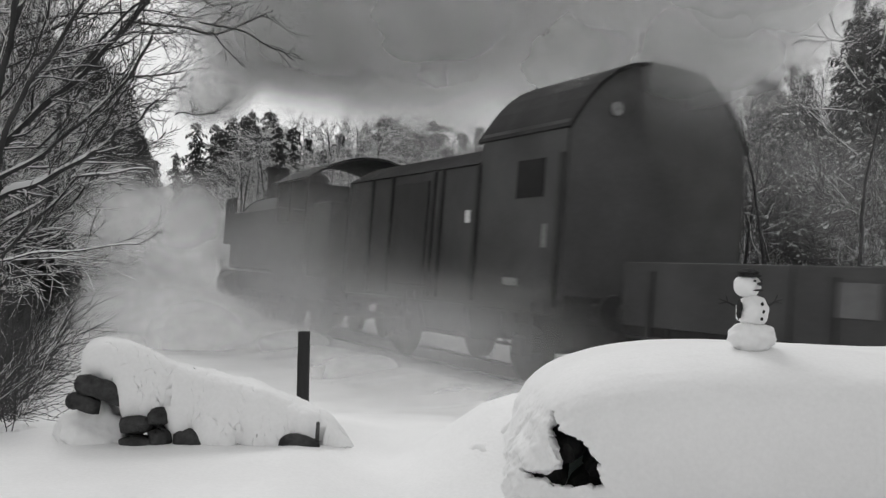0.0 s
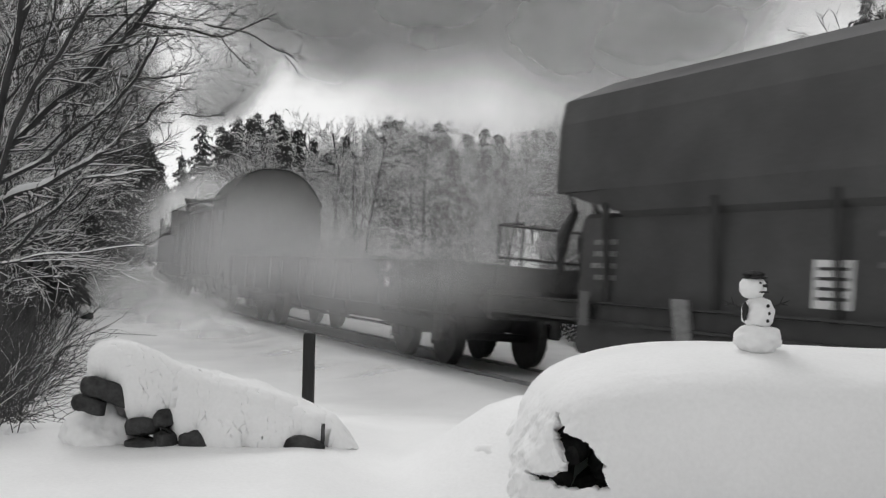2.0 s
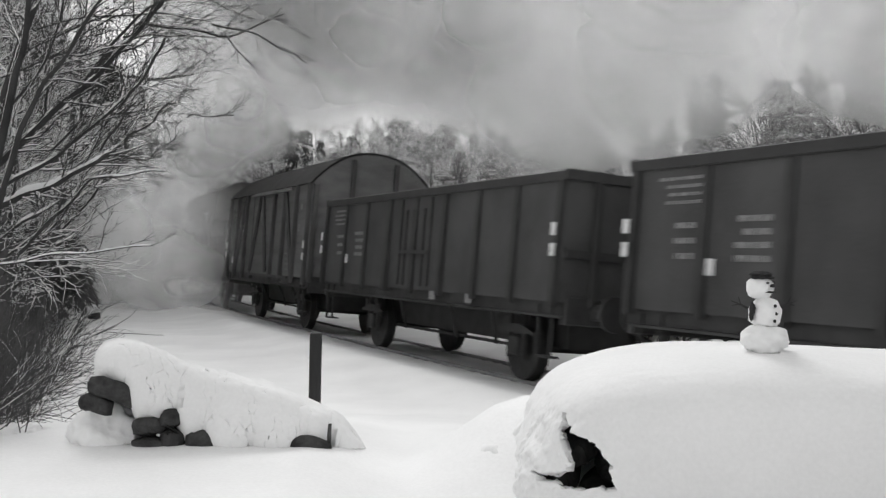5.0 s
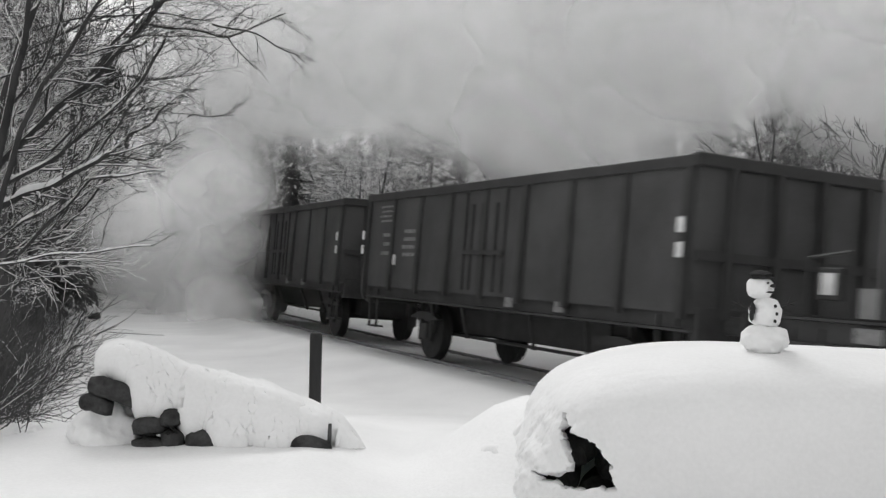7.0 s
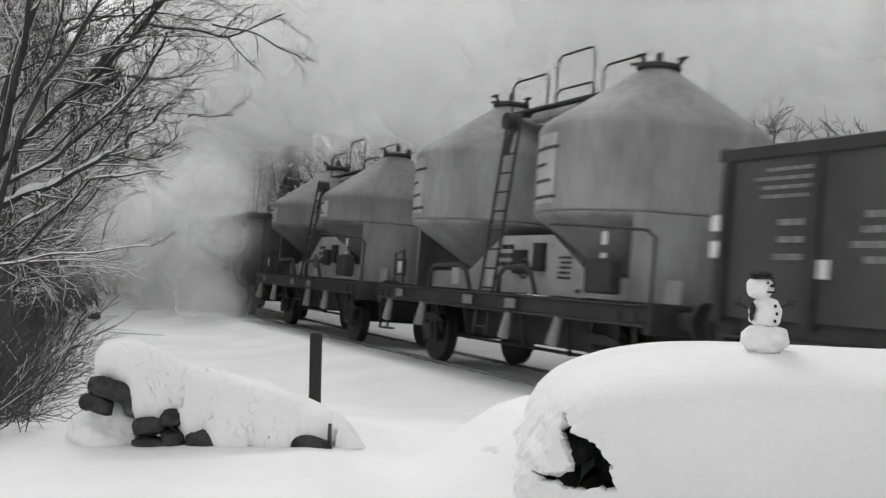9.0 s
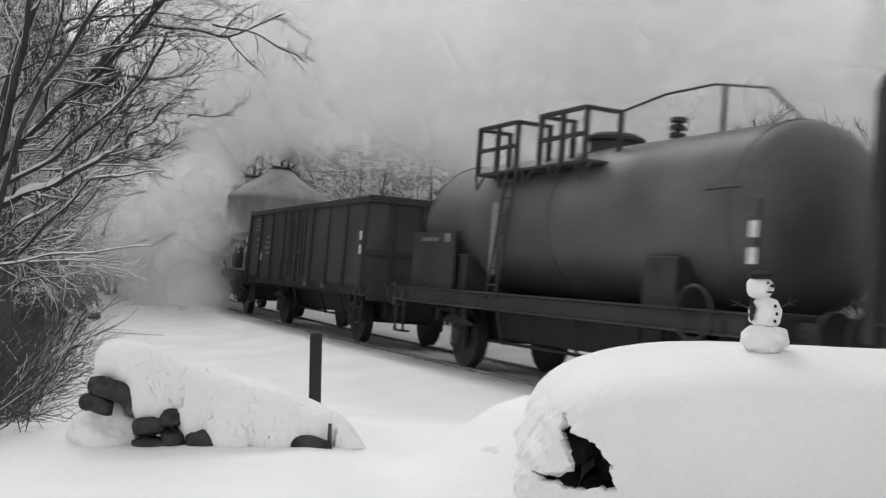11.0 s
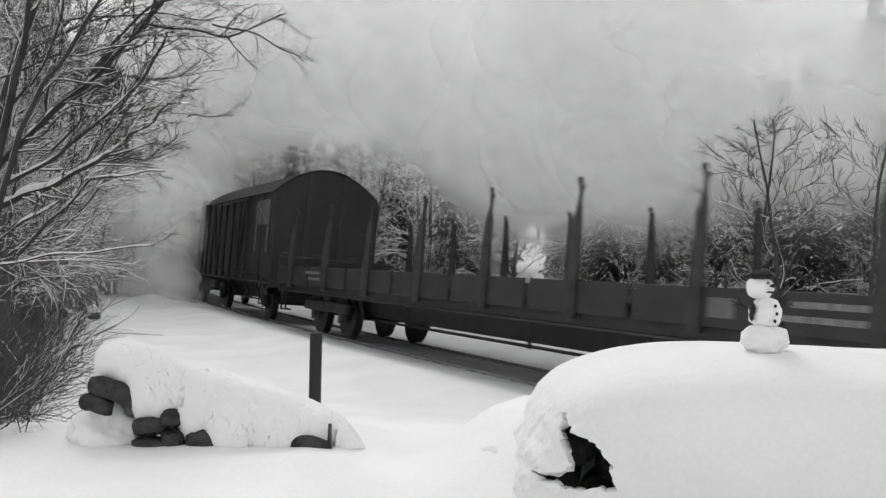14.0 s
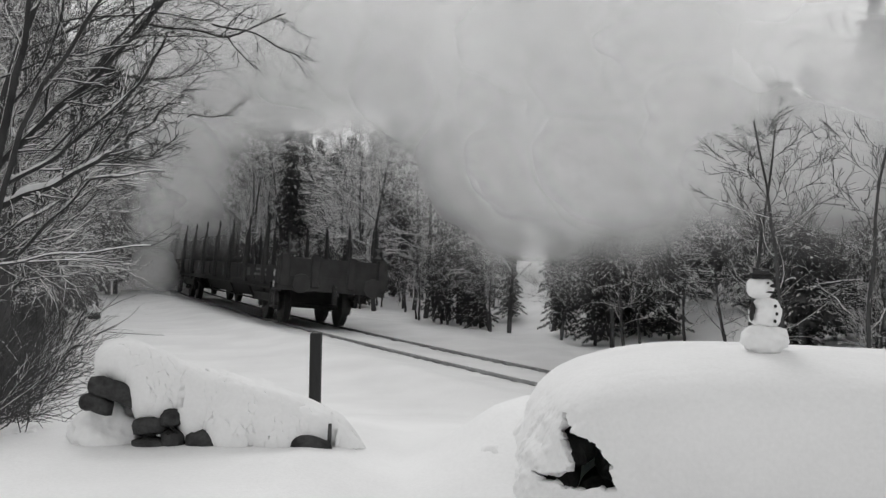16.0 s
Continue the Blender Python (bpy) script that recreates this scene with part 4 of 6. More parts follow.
    for k in range(4):
        plate(ob, -1.1, 1.64 - 0.09 * k, 0.36, 0.03, PAINT_RIB, 1.232)


def curved_plate(cx, radius, thick, a0, a1, low, high, n=14):
    """A plate bent round a vertical axis at cx, between two angles in degrees."""
    bm, rows = bmesh.new(), []
    for i in range(n + 1):
        a = radians(a0 + (a1 - a0) * i / n)
        rows.append([bm.verts.new((cx + r * math.cos(a), r * math.sin(a), z)) for r, z in ((radius, low), (radius, high), (radius + thick, high), (radius + thick, low))])
    for a, b in zip(rows, rows[1:]):
        for k in range(4):
            bm.faces.new((a[k], a[(k + 1) % 4], b[(k + 1) % 4], b[k]))
    bm.faces.new(rows[0]), bm.faces.new(rows[-1][::-1])
    return bm


def silo_wagon(front, back, seed, label, belt, shoulder, crown, paint, cone_paint, field):
    """Two vessels on a frame; belt, shoulder and crown are the heights at which their walls turn."""
    ob, h = vehicle("silo_wagon", label, front, back, 5.2, "goods wagon")
    underframe(ob, h)
    wheels(ob, (2.55, -2.55))
    r = 1.5
    for cx in (2.05, -2.05):
        out = 1 if cx > 0 else -1
        bm = lathe(bmesh.new(), [(r, belt - 0.03), (r + 0.014, belt), (r, belt + 0.03), (r, shoulder - 0.05), (r + 0.015, shoulder), (r - 0.01, shoulder + 0.05), (r - 0.08, shoulder + 0.13), (0.28, crown), (0.22, crown + 0.05)], 48, cx, 0)
        part("vessel", bm, paint, ob, smooth=True)
        bm = lathe(bmesh.new(), [(0.12, 1.3), (0.24, 1.42), (r - 0.10, belt - 0.14), (r - 0.02, belt - 0.09), (r - 0.005, belt - 0.035)], 48, cx, 0)
        part("vessel_cone", bm, cone_paint, ob, "darker lower cone", smooth=True)
        bm = bmesh.new()
        lathe(bm, [(0.28, crown + 0.03), (0.30, crown + 0.05), (0.30, crown + 0.10), (0.14, crown + 0.14)], 20, cx, 0)
        rod(bm, (cx, 0, crown + 0.1), (cx, 0, crown + 0.28), 0.045)
        hatch = part("filling_hatch", bm, IRON, ob)
        for a in (0.3, 1.9, 3.5, 5.1):
            bm = bmesh.new()
            rod(bm, (cx + 0.27 * math.cos(a), 0.27 * math.sin(a), crown + 0.06), (cx + 0.38 * math.cos(a), 0.38 * math.sin(a), crown + 0.17), 0.025)
            rod(bm, (cx + 0.38 * math.cos(a) - 0.08, 0.38 * math.sin(a), crown + 0.17), (cx + 0.38 * math.cos(a) + 0.08, 0.38 * math.sin(a) + 0.03, crown + 0.17), 0.022)
            part("clamp", bm, IRON, hatch)
        # the bent skirt under the outer half of each vessel
        mid = 90 + 48 if out < 0 else 90 - 48
        part("skirt", curved_plate(cx, r - 0.02, 0.025, mid, mid - out * 112, 1.22, belt - 0.035), paint, ob)
        part("support_plate", box(bmesh.new(), cx - 1.0, cx + 1.0, -0.03, 0.03, 1.2, 2.0), cone_paint, ob)
        part("pale_panel", curved_plate(cx, r + 0.001, 0.005, *field, belt + 0.06, shoulder - 0.08), SILO_PANEL, ob, "lighter painted field")
        tall = (shoulder - belt - 0.2) / 4
        for k in range(4):
            for i in range(5 - k % 3):
                a0 = field[0] + 6 + i * 5.4
                part("worn_writing", curved_plate(cx, r + 0.008, 0.004, a0, a0 + 4.2, belt + 0.12 + tall * k, belt + 0.12 + tall * k + 0.045, 2), PAINT_RIB, ob)
    # the pale saddle that carries both cones
    for side in (-1, 1):
        bm = bmesh.new()
        outline = [(-h + 0.3, 1.22), (h - 0.3, 1.22), (h - 0.3, 1.5), (2.5, 1.5), (1.75, 1.55), (0.75, belt - 0.25), (-0.75, belt - 0.25), (-1.75, 1.55), (-2.5, 1.5), (-h + 0.3, 1.5)]
        a, b = [[bm.verts.new((x, side * y, z)) for x, z in outline] for y in (0.62, 0.66)]
        for i in range(len(outline)):
            j = (i + 1) % len(outline)
            bm.faces.new((a[i], a[j], b[j], b[i]))
        bm.faces.new(a[::-1]), bm.faces.new(b)
        part("saddle_panel", bm, SILO_PANEL, ob, "pale painted saddle panel")
    bm = bmesh.new()
    for x in (0.2, -0.2):
        rod(bm, (x, 1.32, 0.6), (x, 1.0, shoulder + 0.45), 0.025)
    count = int((shoulder - 0.3) / 0.28)
    for k in range(count):
        z = 0.7 + k * 0.28
        y = 1.32 - 0.32 * (z - 0.6) / (shoulder - 0.15)
        rod(bm, (-0.2, y, z), (0.2, y, z), 0.016)
    part("ladder", bm, IRON, ob)
    deck = crown - 0.22
    part("walkway", box(bmesh.new(), -1.35, 1.35, -0.35, 0.35, deck, deck + 0.04), IRON, ob)
    for y in (-0.4, 0.4):
        bm = bmesh.new()
        pipe(bm, [(1.25, y, deck), (1.25, y, deck + 0.42), (1.15, y, deck + 0.5), (0.25, y, deck + 0.5), (0.15, y, deck + 0.42), (0.15, y, deck)], 0.018, 6)
        pipe(bm, [(-0.1, y, deck), (-0.1, y, deck + 0.62), (-0.2, y, deck + 0.7), (-1.0, y, deck + 0.7), (-1.1, y, deck + 0.62), (-1.1, y, deck)], 0.018, 6)
        part("walkway_rail", bm, IRON, ob)
    bm = bmesh.new()
    rod(bm, (0.30, 0.95, shoulder - 0.1), (0.45, 0.75, shoulder + 0.5), 0.05, n=8)
    rod(bm, (0.45, 0.70, shoulder + 0.42), (0.45, 0.92, shoulder + 0.42), 0.13, n=14)
    part("filler_pipe", bm, IRON, ob)
    bm = bmesh.new()
    rod(bm, (-0.62, 0.3, deck - 0.12), (0.62, 0.3, deck - 0.12), 0.09, n=10)
    part("cross_pipe", bm, paint, ob)
    bm = bmesh.new()
    pipe(bm, [(-h + 0.1, 1.2, 1.2), (-h + 0.1, 1.2, 1.95), (-h + 0.2, 1.25, 2.03), (-h + 1.2, 1.45, 2.08), (-2.2, 1.56, 2.1)], 0.02, 6)
    part("handrail", bm, IRON, ob)
    bm = bmesh.new()
    pipe(bm, [(h - 0.1, 1.1, 1.2), (h - 0.1, 1.1, 1.75), (h - 0.7, 1.2, 1.8), (h - 0.75, 1.2, 1.2)], 0.02, 6)
    part("handrail", bm, IRON, ob)
    for x0, x1 in ((-1.5, -0.45), (0.45, 1.9)):
        part("hose", pipe(bmesh.new(), [(x0, 1.3, 1.22), (x0 + 0.1, 1.34, 1.5), (x0 + 0.25, 1.35, 1.58), (x1 - 0.25, 1.35, 1.55), (x1 - 0.08, 1.34, 1.45), (x1, 1.3, 1.22)], 0.035, 8), IRON, ob)
    bm = bmesh.new()
    rod(bm, (-1.2, 1.2, 1.55), (-1.2, 1.35, 1.55), 0.03)
    ring(bm, (-1.2, 1.33, 1.55), 0.13, 0.014)
    for a in range(3):
        rod(bm, (-1.2 + 0.13 * math.cos(a * 2.1), 1.33, 1.55 + 0.13 * math.sin(a * 2.1)), (-1.2, 1.33, 1.55), 0.01)
    part("brake_wheel", bm, IRON, ob)
    part("valve_box", box(bmesh.new(), -h + 0.75, -h + 1.3, 1.15, 1.36, 1.28, 1.7, 0.03), IRON, ob)
    part("valve_box", box(bmesh.new(), -0.62, -0.38, 0.66, 0.76, 1.55, 1.95, 0.01), IRON, ob)
    part("valve_box", box(bmesh.new(), -0.1, 0.22, 0.66, 0.76, 1.5, 1.85, 0.01), IRON, ob)
    for x in (-1.75, 1.0, 2.3):
        plate(ob, x, 1.42, 0.28, 0.28, WHITE, 0.665)
    part("destination_box", box(bmesh.new(), h - 0.5, h - 0.22, 1.05, 1.12, 1.36, 1.66, 0.01), IRON, ob)
    plate(ob, h - 0.36, 1.51, 0.17, 0.2, WHITE, 1.122)
    text_bars(ob, 0.35, 1.9, 0.55, 3, 0.13, 0.07, 0.665, PAINT_RIB, seed)
    text_bars(ob, -1.3, 1.75, 0.35, 5, 0.07, 0.035, 0.665, PAINT_RIB, seed + 5)
    text_bars(ob, -1.9, 1.30, 0.6, 1, 0.12, 0.05, 0.665, PAINT_RIB, seed + 1)
    white_flash(ob, -2.95, 1.24, 1.95)
    for x in (-1.0, 0.3, 2.9):
        plate(ob, x, 1.07, 0.3, 0.13, PALE, 1.40)
    for x in (-2.2, -0.9, 2.0, 3.4):
        part("side_lever", rod(bmesh.new(), (x, 1.35, 0.95), (x + 0.12, 1.35, 0.6), 0.05, 0.08, 8), SILO_GREY, ob)
    steps(ob, h - 0.35), steps(ob, -h + 0.35)


SILO_PANEL = material("silo_panel_paint", 0.34, 0.52, 2, 0.55, 0.05, 20)


def tank_wagon(front, back):
    ob, h = vehicle("tank_wagon", "grey tank wagon with railed filling platform and end handrail", front, back, 5.4, "tank wagon")
    underframe(ob, h)
    wheels(ob, (2.7, -2.7))
    f, b, r, zc = h - 0.15, -h + 0.35, 1.07, 2.25
    prof = [(f, 0.0), (f - 0.03, 0.5), (f - 0.14, 0.82), (f - 0.3, 1.0), (f - 0.5, r)] + [(b + 0.5, r), (b + 0.3, 1.0), (b + 0.14, 0.82), (b + 0.03, 0.5), (b, 0.0)]
    bm, rings = bmesh.new(), []
    for x, q in prof:
        rings.append([bm.verts.new((x, max(q, 0.01) * math.cos(2 * math.pi * i / 36), zc + max(q, 0.01) * math.sin(2 * math.pi * i / 36))) for i in range(36)])
    for a, c in zip(rings, rings[1:]):
        for i in range(36):
            bm.faces.new((a[i], a[(i + 1) % 36], c[(i + 1) % 36], c[i]))
    part("barrel", bm, TANK, ob, smooth=True)
    for x in (b + 0.55, f - 0.55, 0.0):
        bm = bmesh.new()
        ring(bm, (x, 0, zc), r + 0.004, 0.015, 36, "x")
        part("barrel_band", bm, TANK, ob)
    for x in (-2.6, 2.6):
        part("saddle", box(bmesh.new(), x - 0.3, x + 0.3, -1.1, 1.1, 1.15, 1.75, 0.02), IRON, ob)
    bm = bmesh.new()
    lathe(bm, [(0.36, 3.22), (0.36, 3.40), (0.42, 3.42), (0.42, 3.47), (0.3, 3.53), (0.1, 3.55)], 20, 0.1, 0)
    part("dome", bm, IRON, ob)
    bm = bmesh.new()
    rod(bm, (-1.3, 0, 3.25), (-1.3, 0, 3.58), 0.05, n=8)
    for z in (3.36, 3.46, 3.56):
        rod(bm, (-1.3, 0, z), (-1.3, 0, z + 0.05), 0.11, n=10)
    part("valve", bm, IRON, ob)
    part("filling_platform", box(bmesh.new(), -0.95, 2.15, 0.55, 1.10, 2.94, 2.98), IRON, ob)
    for x0, x1 in ((0.95, 2.15), (-0.85, 0.3)):
        bm = bmesh.new()
        for x in (x0, (x0 + x1) / 2, x1):
            box(bm, x - 0.03, x + 0.03, 1.06, 1.12, 2.96, 3.68)
        for z in (3.32, 3.66):
            box(bm, x0, x1, 1.06, 1.12, z - 0.025, z + 0.025)
        for x in (x0, x1):
            box(bm, x - 0.03, x + 0.03, 0.57, 1.12, 3.63, 3.68)
            box(bm, x - 0.03, x + 0.03, 0.54, 0.60, 2.96, 3.68)
        part("platform_rail", bm, IRON, ob)
    for k in range(5):
        x = -0.85 + k * 0.72
        part("platform_bracket", pipe(bmesh.new(), [(x - 0.16, 1.10, 2.95), (x, 1.14, 2.73), (x + 0.16, 1.10, 2.95)], 0.02, 4), IRON, ob)
    bm = bmesh.new()
    for x in (0.82, 1.1):
        rod(bm, (x, 1.34, 1.1), (x, 1.14, 3.0), 0.02)
    for k in range(7):
        rod(bm, (0.82, 1.32 - k * 0.026, 1.3 + k * 0.25), (1.1, 1.32 - k * 0.026, 1.3 + k * 0.25), 0.014)
    part("ladder", bm, IRON, ob)
    part("ladder_plate", box(bmesh.new(), 1.12, 1.3, 1.2, 1.23, 1.45, 2.5), PALE, ob, "pale plate beside the ladder")
    bm = bmesh.new()
    pipe(bm, [(-0.85, 0.58, 3.66), (-1.4, 0.3, 3.86), (-2.1, 0.1, 3.92), (-3.0, 0.05, 3.76), (-3.7, 0, 3.2)], 0.016, 6)
    rod(bm, (-2.3, 0.1, 3.25), (-2.3, 0.1, 3.9), 0.03)
    part("roof_handrail", bm, IRON, ob)
    part("side_panel", box(bmesh.new(), 2.5, 4.1, 1.18, 1.22, 1.2, 2.1), PAINT_RIB, ob)
    text_bars(ob, 3.1, 1.98, 0.8, 1, 0.12, 0.06, 1.225, PALE, 41)
    plate(ob, 2.75, 2.0, 0.2, 0.14, PALE, 1.225)
    white_flash(ob, -h + 0.15, 1.36, 2.0)
    bm = bmesh.new()
    pipe(bm, [(-h + 0.15, 1.3, 1.2), (-h + 0.15, 1.3, 2.3), (-h + 0.5, 1.25, 2.45), (-h + 1.1, 1.2, 2.45)], 0.022, 6)
    ring(bm, (-h + 0.9, 1.42, 1.15), 0.28, 0.02)
    part("end_handrail", bm, IRON, ob)
    steps(ob, h - 0.35), steps(ob, -h + 0.35)


def stake_wagon(front, back):
    ob, h = vehicle("stake_wagon", "long dark bogie flat wagon with tall hooked stakes", front, back, 12.5, "goods wagon")
    underframe(ob, h, 1.28, 1.2, 0.36)
    bogies(ob, (h - 2.6, -h + 2.6))
    w = 1.38
    part("deck", box(bmesh.new(), -h, h, -w, w, 1.2, 1.26), PAINT_RIB, ob)
    n = 8
    for side in (-1, 1):
        for i in range(n):
            x0, x1 = -h + 2 * h * i / n, -h + 2 * h * (i + 1) / n
            part("drop_side", box(bmesh.new(), x0 + 0.06, x1 - 0.06, side * w - 0.02, side * w + 0.02, 1.02, 1.42, 0.008), PAINT_RIB, ob)
        for i in range(n):
            x = -h + 2 * h * (i + 0.5) / n
            bm = bmesh.new()
            pipe(bm, [(x, side * (w + 0.05), 0.95), (x, side * (w + 0.05), 1.5), (x, side * (w + 0.03), 2.2), (x, side * w, 2.6)], [0.085, 0.085, 0.06, 0.04], 6)
            pipe(bm, [(x, side * w, 2.58), (x + 0.02, side * w, 2.68), (x + 0.07, side * w, 2.69), (x + 0.08, side * w, 2.62)], 0.02, 6)
            part("stake", bm, IRON, ob)
    for end in (-1, 1):
        part("end_board", box(bmesh.new(), end * h - 0.05, end * h + 0.05, -w, w, 1.0, 1.66, 0.02), IRON, ob)
        for y in (-1.2, -0.45, 0.45, 1.2):
            part("end_post", box(bmesh.new(), end * (h + 0.05) - 0.07, end * (h + 0.05) + 0.07, y - 0.11, y + 0.11, 0.95, 1.74, 0.03), IRON, ob)
    for y in (-1.05, 1.05):
        bm = bmesh.new()
        box(bm, -h - 0.16, -h - 0.14, y - 0.11, y + 0.11, 1.72, 2.04, 0.004)
        tail = part("tail_board", bm, IRON, ob, "black and white tail signal plate")
        bm = bmesh.new()
        for sgn in (-1, 1):
            v = [bm.verts.new(p) for p in ((-h - 0.165, y, 1.89), (-h - 0.165, y - 0.09, 1.89 + sgn * 0.12), (-h - 0.165, y + 0.09, 1.89 + sgn * 0.12))]
            bm.faces.new(v)
            bmesh.ops.extrude_face_region(bm, geom=bm.faces[-1:])
        part("white_field", bm, PALE, tail)
    text_bars(ob, -h + 1.0, 1.3, 1.6, 2, 0.13, 0.06, w + 0.025, PALE, 51)
    text_bars(ob, h - 3.2, 1.3, 1.0, 2, 0.13, 0.06, w + 0.025, PALE, 52)
    plate(ob, -h + 3.2, 1.22, 0.4, 0.2, PALE_FLAP, w + 0.025)
    white_flash(ob, -h + 0.05, w + 0.03, 1.25)
    steps(ob, h - 0.5), steps(ob, -h + 0.5)


steam_engine(14.0, 3.2)
guard_van(1.9, -5.7)
low_wagon(-7.1, -21.9)
hopper_wagon(-22.9, -32.9)
wooden_van(-34.4, -42.8)
open_wagon(-44.1, -53.5, 61)
open_wagon(-54.9, -64.4, 62)
open_wagon(-65.8, -75.2, 63)
silo_wagon(-76.4, -84.4, 71, "grey cement silo wagon with two squat vessels and pale painted fields", 2.40, 2.87, 3.83, SILO_DARK, SILO_CONE, (58, 98))
silo_wagon(-85.6, -93.6, 72, "light grey cement silo wagon with two tall conical vessels", 2.32, 3.36, 4.26, SILO, SILO_GREY, (62, 92))
open_wagon(-94.8, -104.2, 64)
tank_wagon(-105.5, -114.6)
steel_van(-115.9, -125.6)
stake_wagon(-127.0, -146.1)


# ---- woods ----
def mesh_from(name, verts, faces, mat, shade=False):
    me = bpy.data.meshes.new(name)
    me.from_pydata(verts, [], faces)
    me.materials.append(mat)
    if shade:
        me.polygons.foreach_set("use_smooth", [True] * len(me.polygons))
    me.update()
    return me


class Twigs:
    """Gathers thin tubes and the snow that lies on them."""

    def __init__(self):
        self.v, self.f, self.sv, self.sf = [], [], [], []

    def tube(self, pts, r0, r1, n=4):
        first = len(self.v)
        for i, p in enumerate(pts):
            d = (pts[min(i + 1, len(pts) - 1)] - pts[max(i - 1, 0)]).normalized()
            x = d.orthogonal().normalized()
            y = d.cross(x)
            r = r0 + (r1 - r0) * i / (len(pts) - 1)
            for k in range(n):
                a = 2 * math.pi * k / n
                self.v.append(p + x * (r * math.cos(a)) + y * (r * math.sin(a)))
        for i in range(len(pts) - 1):
            for k in range(n):
                a, b = first + i * n + k, first + i * n + (k + 1) % n
                self.f.append((a, b, b + n, a + n))

    def snow(self, pts, r0, r1, load):
        """A ridge of snow along the upper side of a tube, where it lies flat enough."""
        first, m = len(self.sv), 5
        for i, p in enumerate(pts):
            d = (pts[min(i + 1, len(pts) - 1)] - pts[max(i - 1, 0)]).normalized()
            side = d.cross(Vector((0, 0, 1)))
            side = side.normalized() if side.length > 0.1 else Vector((1, 0, 0))
            up = side.cross(d)
            r = r0 + (r1 - r0) * i / (len(pts) - 1)
            k = load * (1 - abs(d.z)) * (0.6 + 0.8 * noise.noise(p * 3.1)) * (0.15 if i in (0, len(pts) - 1) else 1.0)
            k = max(k, 0.05)
            w = r * (0.9 + 0.5 * min(k, 1))
            h = (r * 0.9 + 0.008) * 2.0 * k
            for u, z in ((-w, r * 0.1), (-w * 0.8, r * 0.5 + h * 0.6), (0, r * 0.7 + h), (w * 0.8, r * 0.5 + h * 0.6), (w, r * 0.1)):
                self.sv.append(p + side * u + up * z)
        for i in range(len(pts) - 1):
            for k in range(m - 1):
                a = first + i * m + k
                self.sf.append((a, a + 1, a + 1 + m, a + m))

    def limb(self, rnd, start, way, length, r, level, load, spread=0.75, rise=0.15, flat=1.0, kids=6, least=0.0035):
        n = max(3, int(4 + level * 1.5))
        pts, p, d = [start], start, way.normalized()
        for i in range(n):
            wob = Vector((rnd.gauss(0, 0.16), rnd.gauss(0, 0.16) * flat, rnd.gauss(0, 0.13) + rise * 0.25))
            d = (d + wob).normalized()
            p = p + d * (length / n)
            pts.append(p)
        end = max(least * 0.6, r * 0.35)
        self.tube(pts, r, end, 6 if r > 0.05 else 4 if r > 0.012 else 3)
        if r > 0.006 and load > 0:
            self.snow(pts, r, end, load)
        if level <= 0:
            return pts
        for k in range(kids):
            at = 0.2 + 0.8 * (k + rnd.random() * 0.8) / kids
            i = min(int(at * n), n - 1)
            q = pts[i].lerp(pts[i + 1], at * n - i)
            axis = (pts[i + 1] - pts[i]).normalized()
            turn = Vector((rnd.gauss(0, 1), rnd.gauss(0, 1) * flat, rnd.gauss(0, 0.9)))
            turn = (turn - axis * turn.dot(axis)).normalized()
            self.limb(rnd, q, axis + turn * spread * rnd.uniform(0.6, 1.3) + Vector((0, 0, rise)), length * rnd.uniform(0.35, 0.6) * (1.1 - 0.4 * at), max(least, r * 0.5 * (1.15 - 0.5 * at)), level - 1, load, spread, rise, flat, max(3, kids - 1), least)
        return pts


def leafless_tree(name, seed, height, label, load=1.25, stout=0.035, bark=None):
    rnd = random.Random(seed)
    tw, base = Twigs(), Twigs()
    pts, p, d = [Vector((0, 0, -0.3))], Vector((0, 0, -0.3)), Vector((rnd.gauss(0, 0.05), rnd.gauss(0, 0.05), 1))
    for i in range(9):
        d = (d + Vector((rnd.gauss(0, 0.06), rnd.gauss(0, 0.06), 0.05))).normalized()
        p = p + d * (height / 9)
        pts.append(p)
    base.tube(pts, height * stout * 0.34 + 0.02 * stout / 0.035, 0.012, 8)
    for k in range(17):
        at = 0.28 + 0.70 * k / 17 + rnd.uniform(0, 0.03)
        i = min(int(at * 9), 8)
        q = pts[i].lerp(pts[i + 1], at * 9 - i)
        a = k * 2.4 + rnd.uniform(-0.5, 0.5)
        tw.limb(rnd, q, Vector((math.cos(a), math.sin(a), rnd.uniform(0.2, 0.9))), height * (0.42 - 0.26 * at) * rnd.uniform(0.8, 1.2), stout * (1.25 - at) * height / 8, 2, load, 0.7, 0.10, kids=6, least=0.23 * stout)
    ob = tagged(new(name), label, "tree", "trees of the wood")
    for part_name, me in (("trunk", mesh_from("trunk", base.v, base.f, BARK, True)), ("crown", mesh_from("crown", tw.v, tw.f, bark or BARK)), ("snow", mesh_from("snow", tw.sv, tw.sf, SNOW_TREE, True))):
        piece = new(part_name, me)
        piece.parent = ob
        if part_name != "trunk":
            piece["kind"] = "stuff"
    return ob


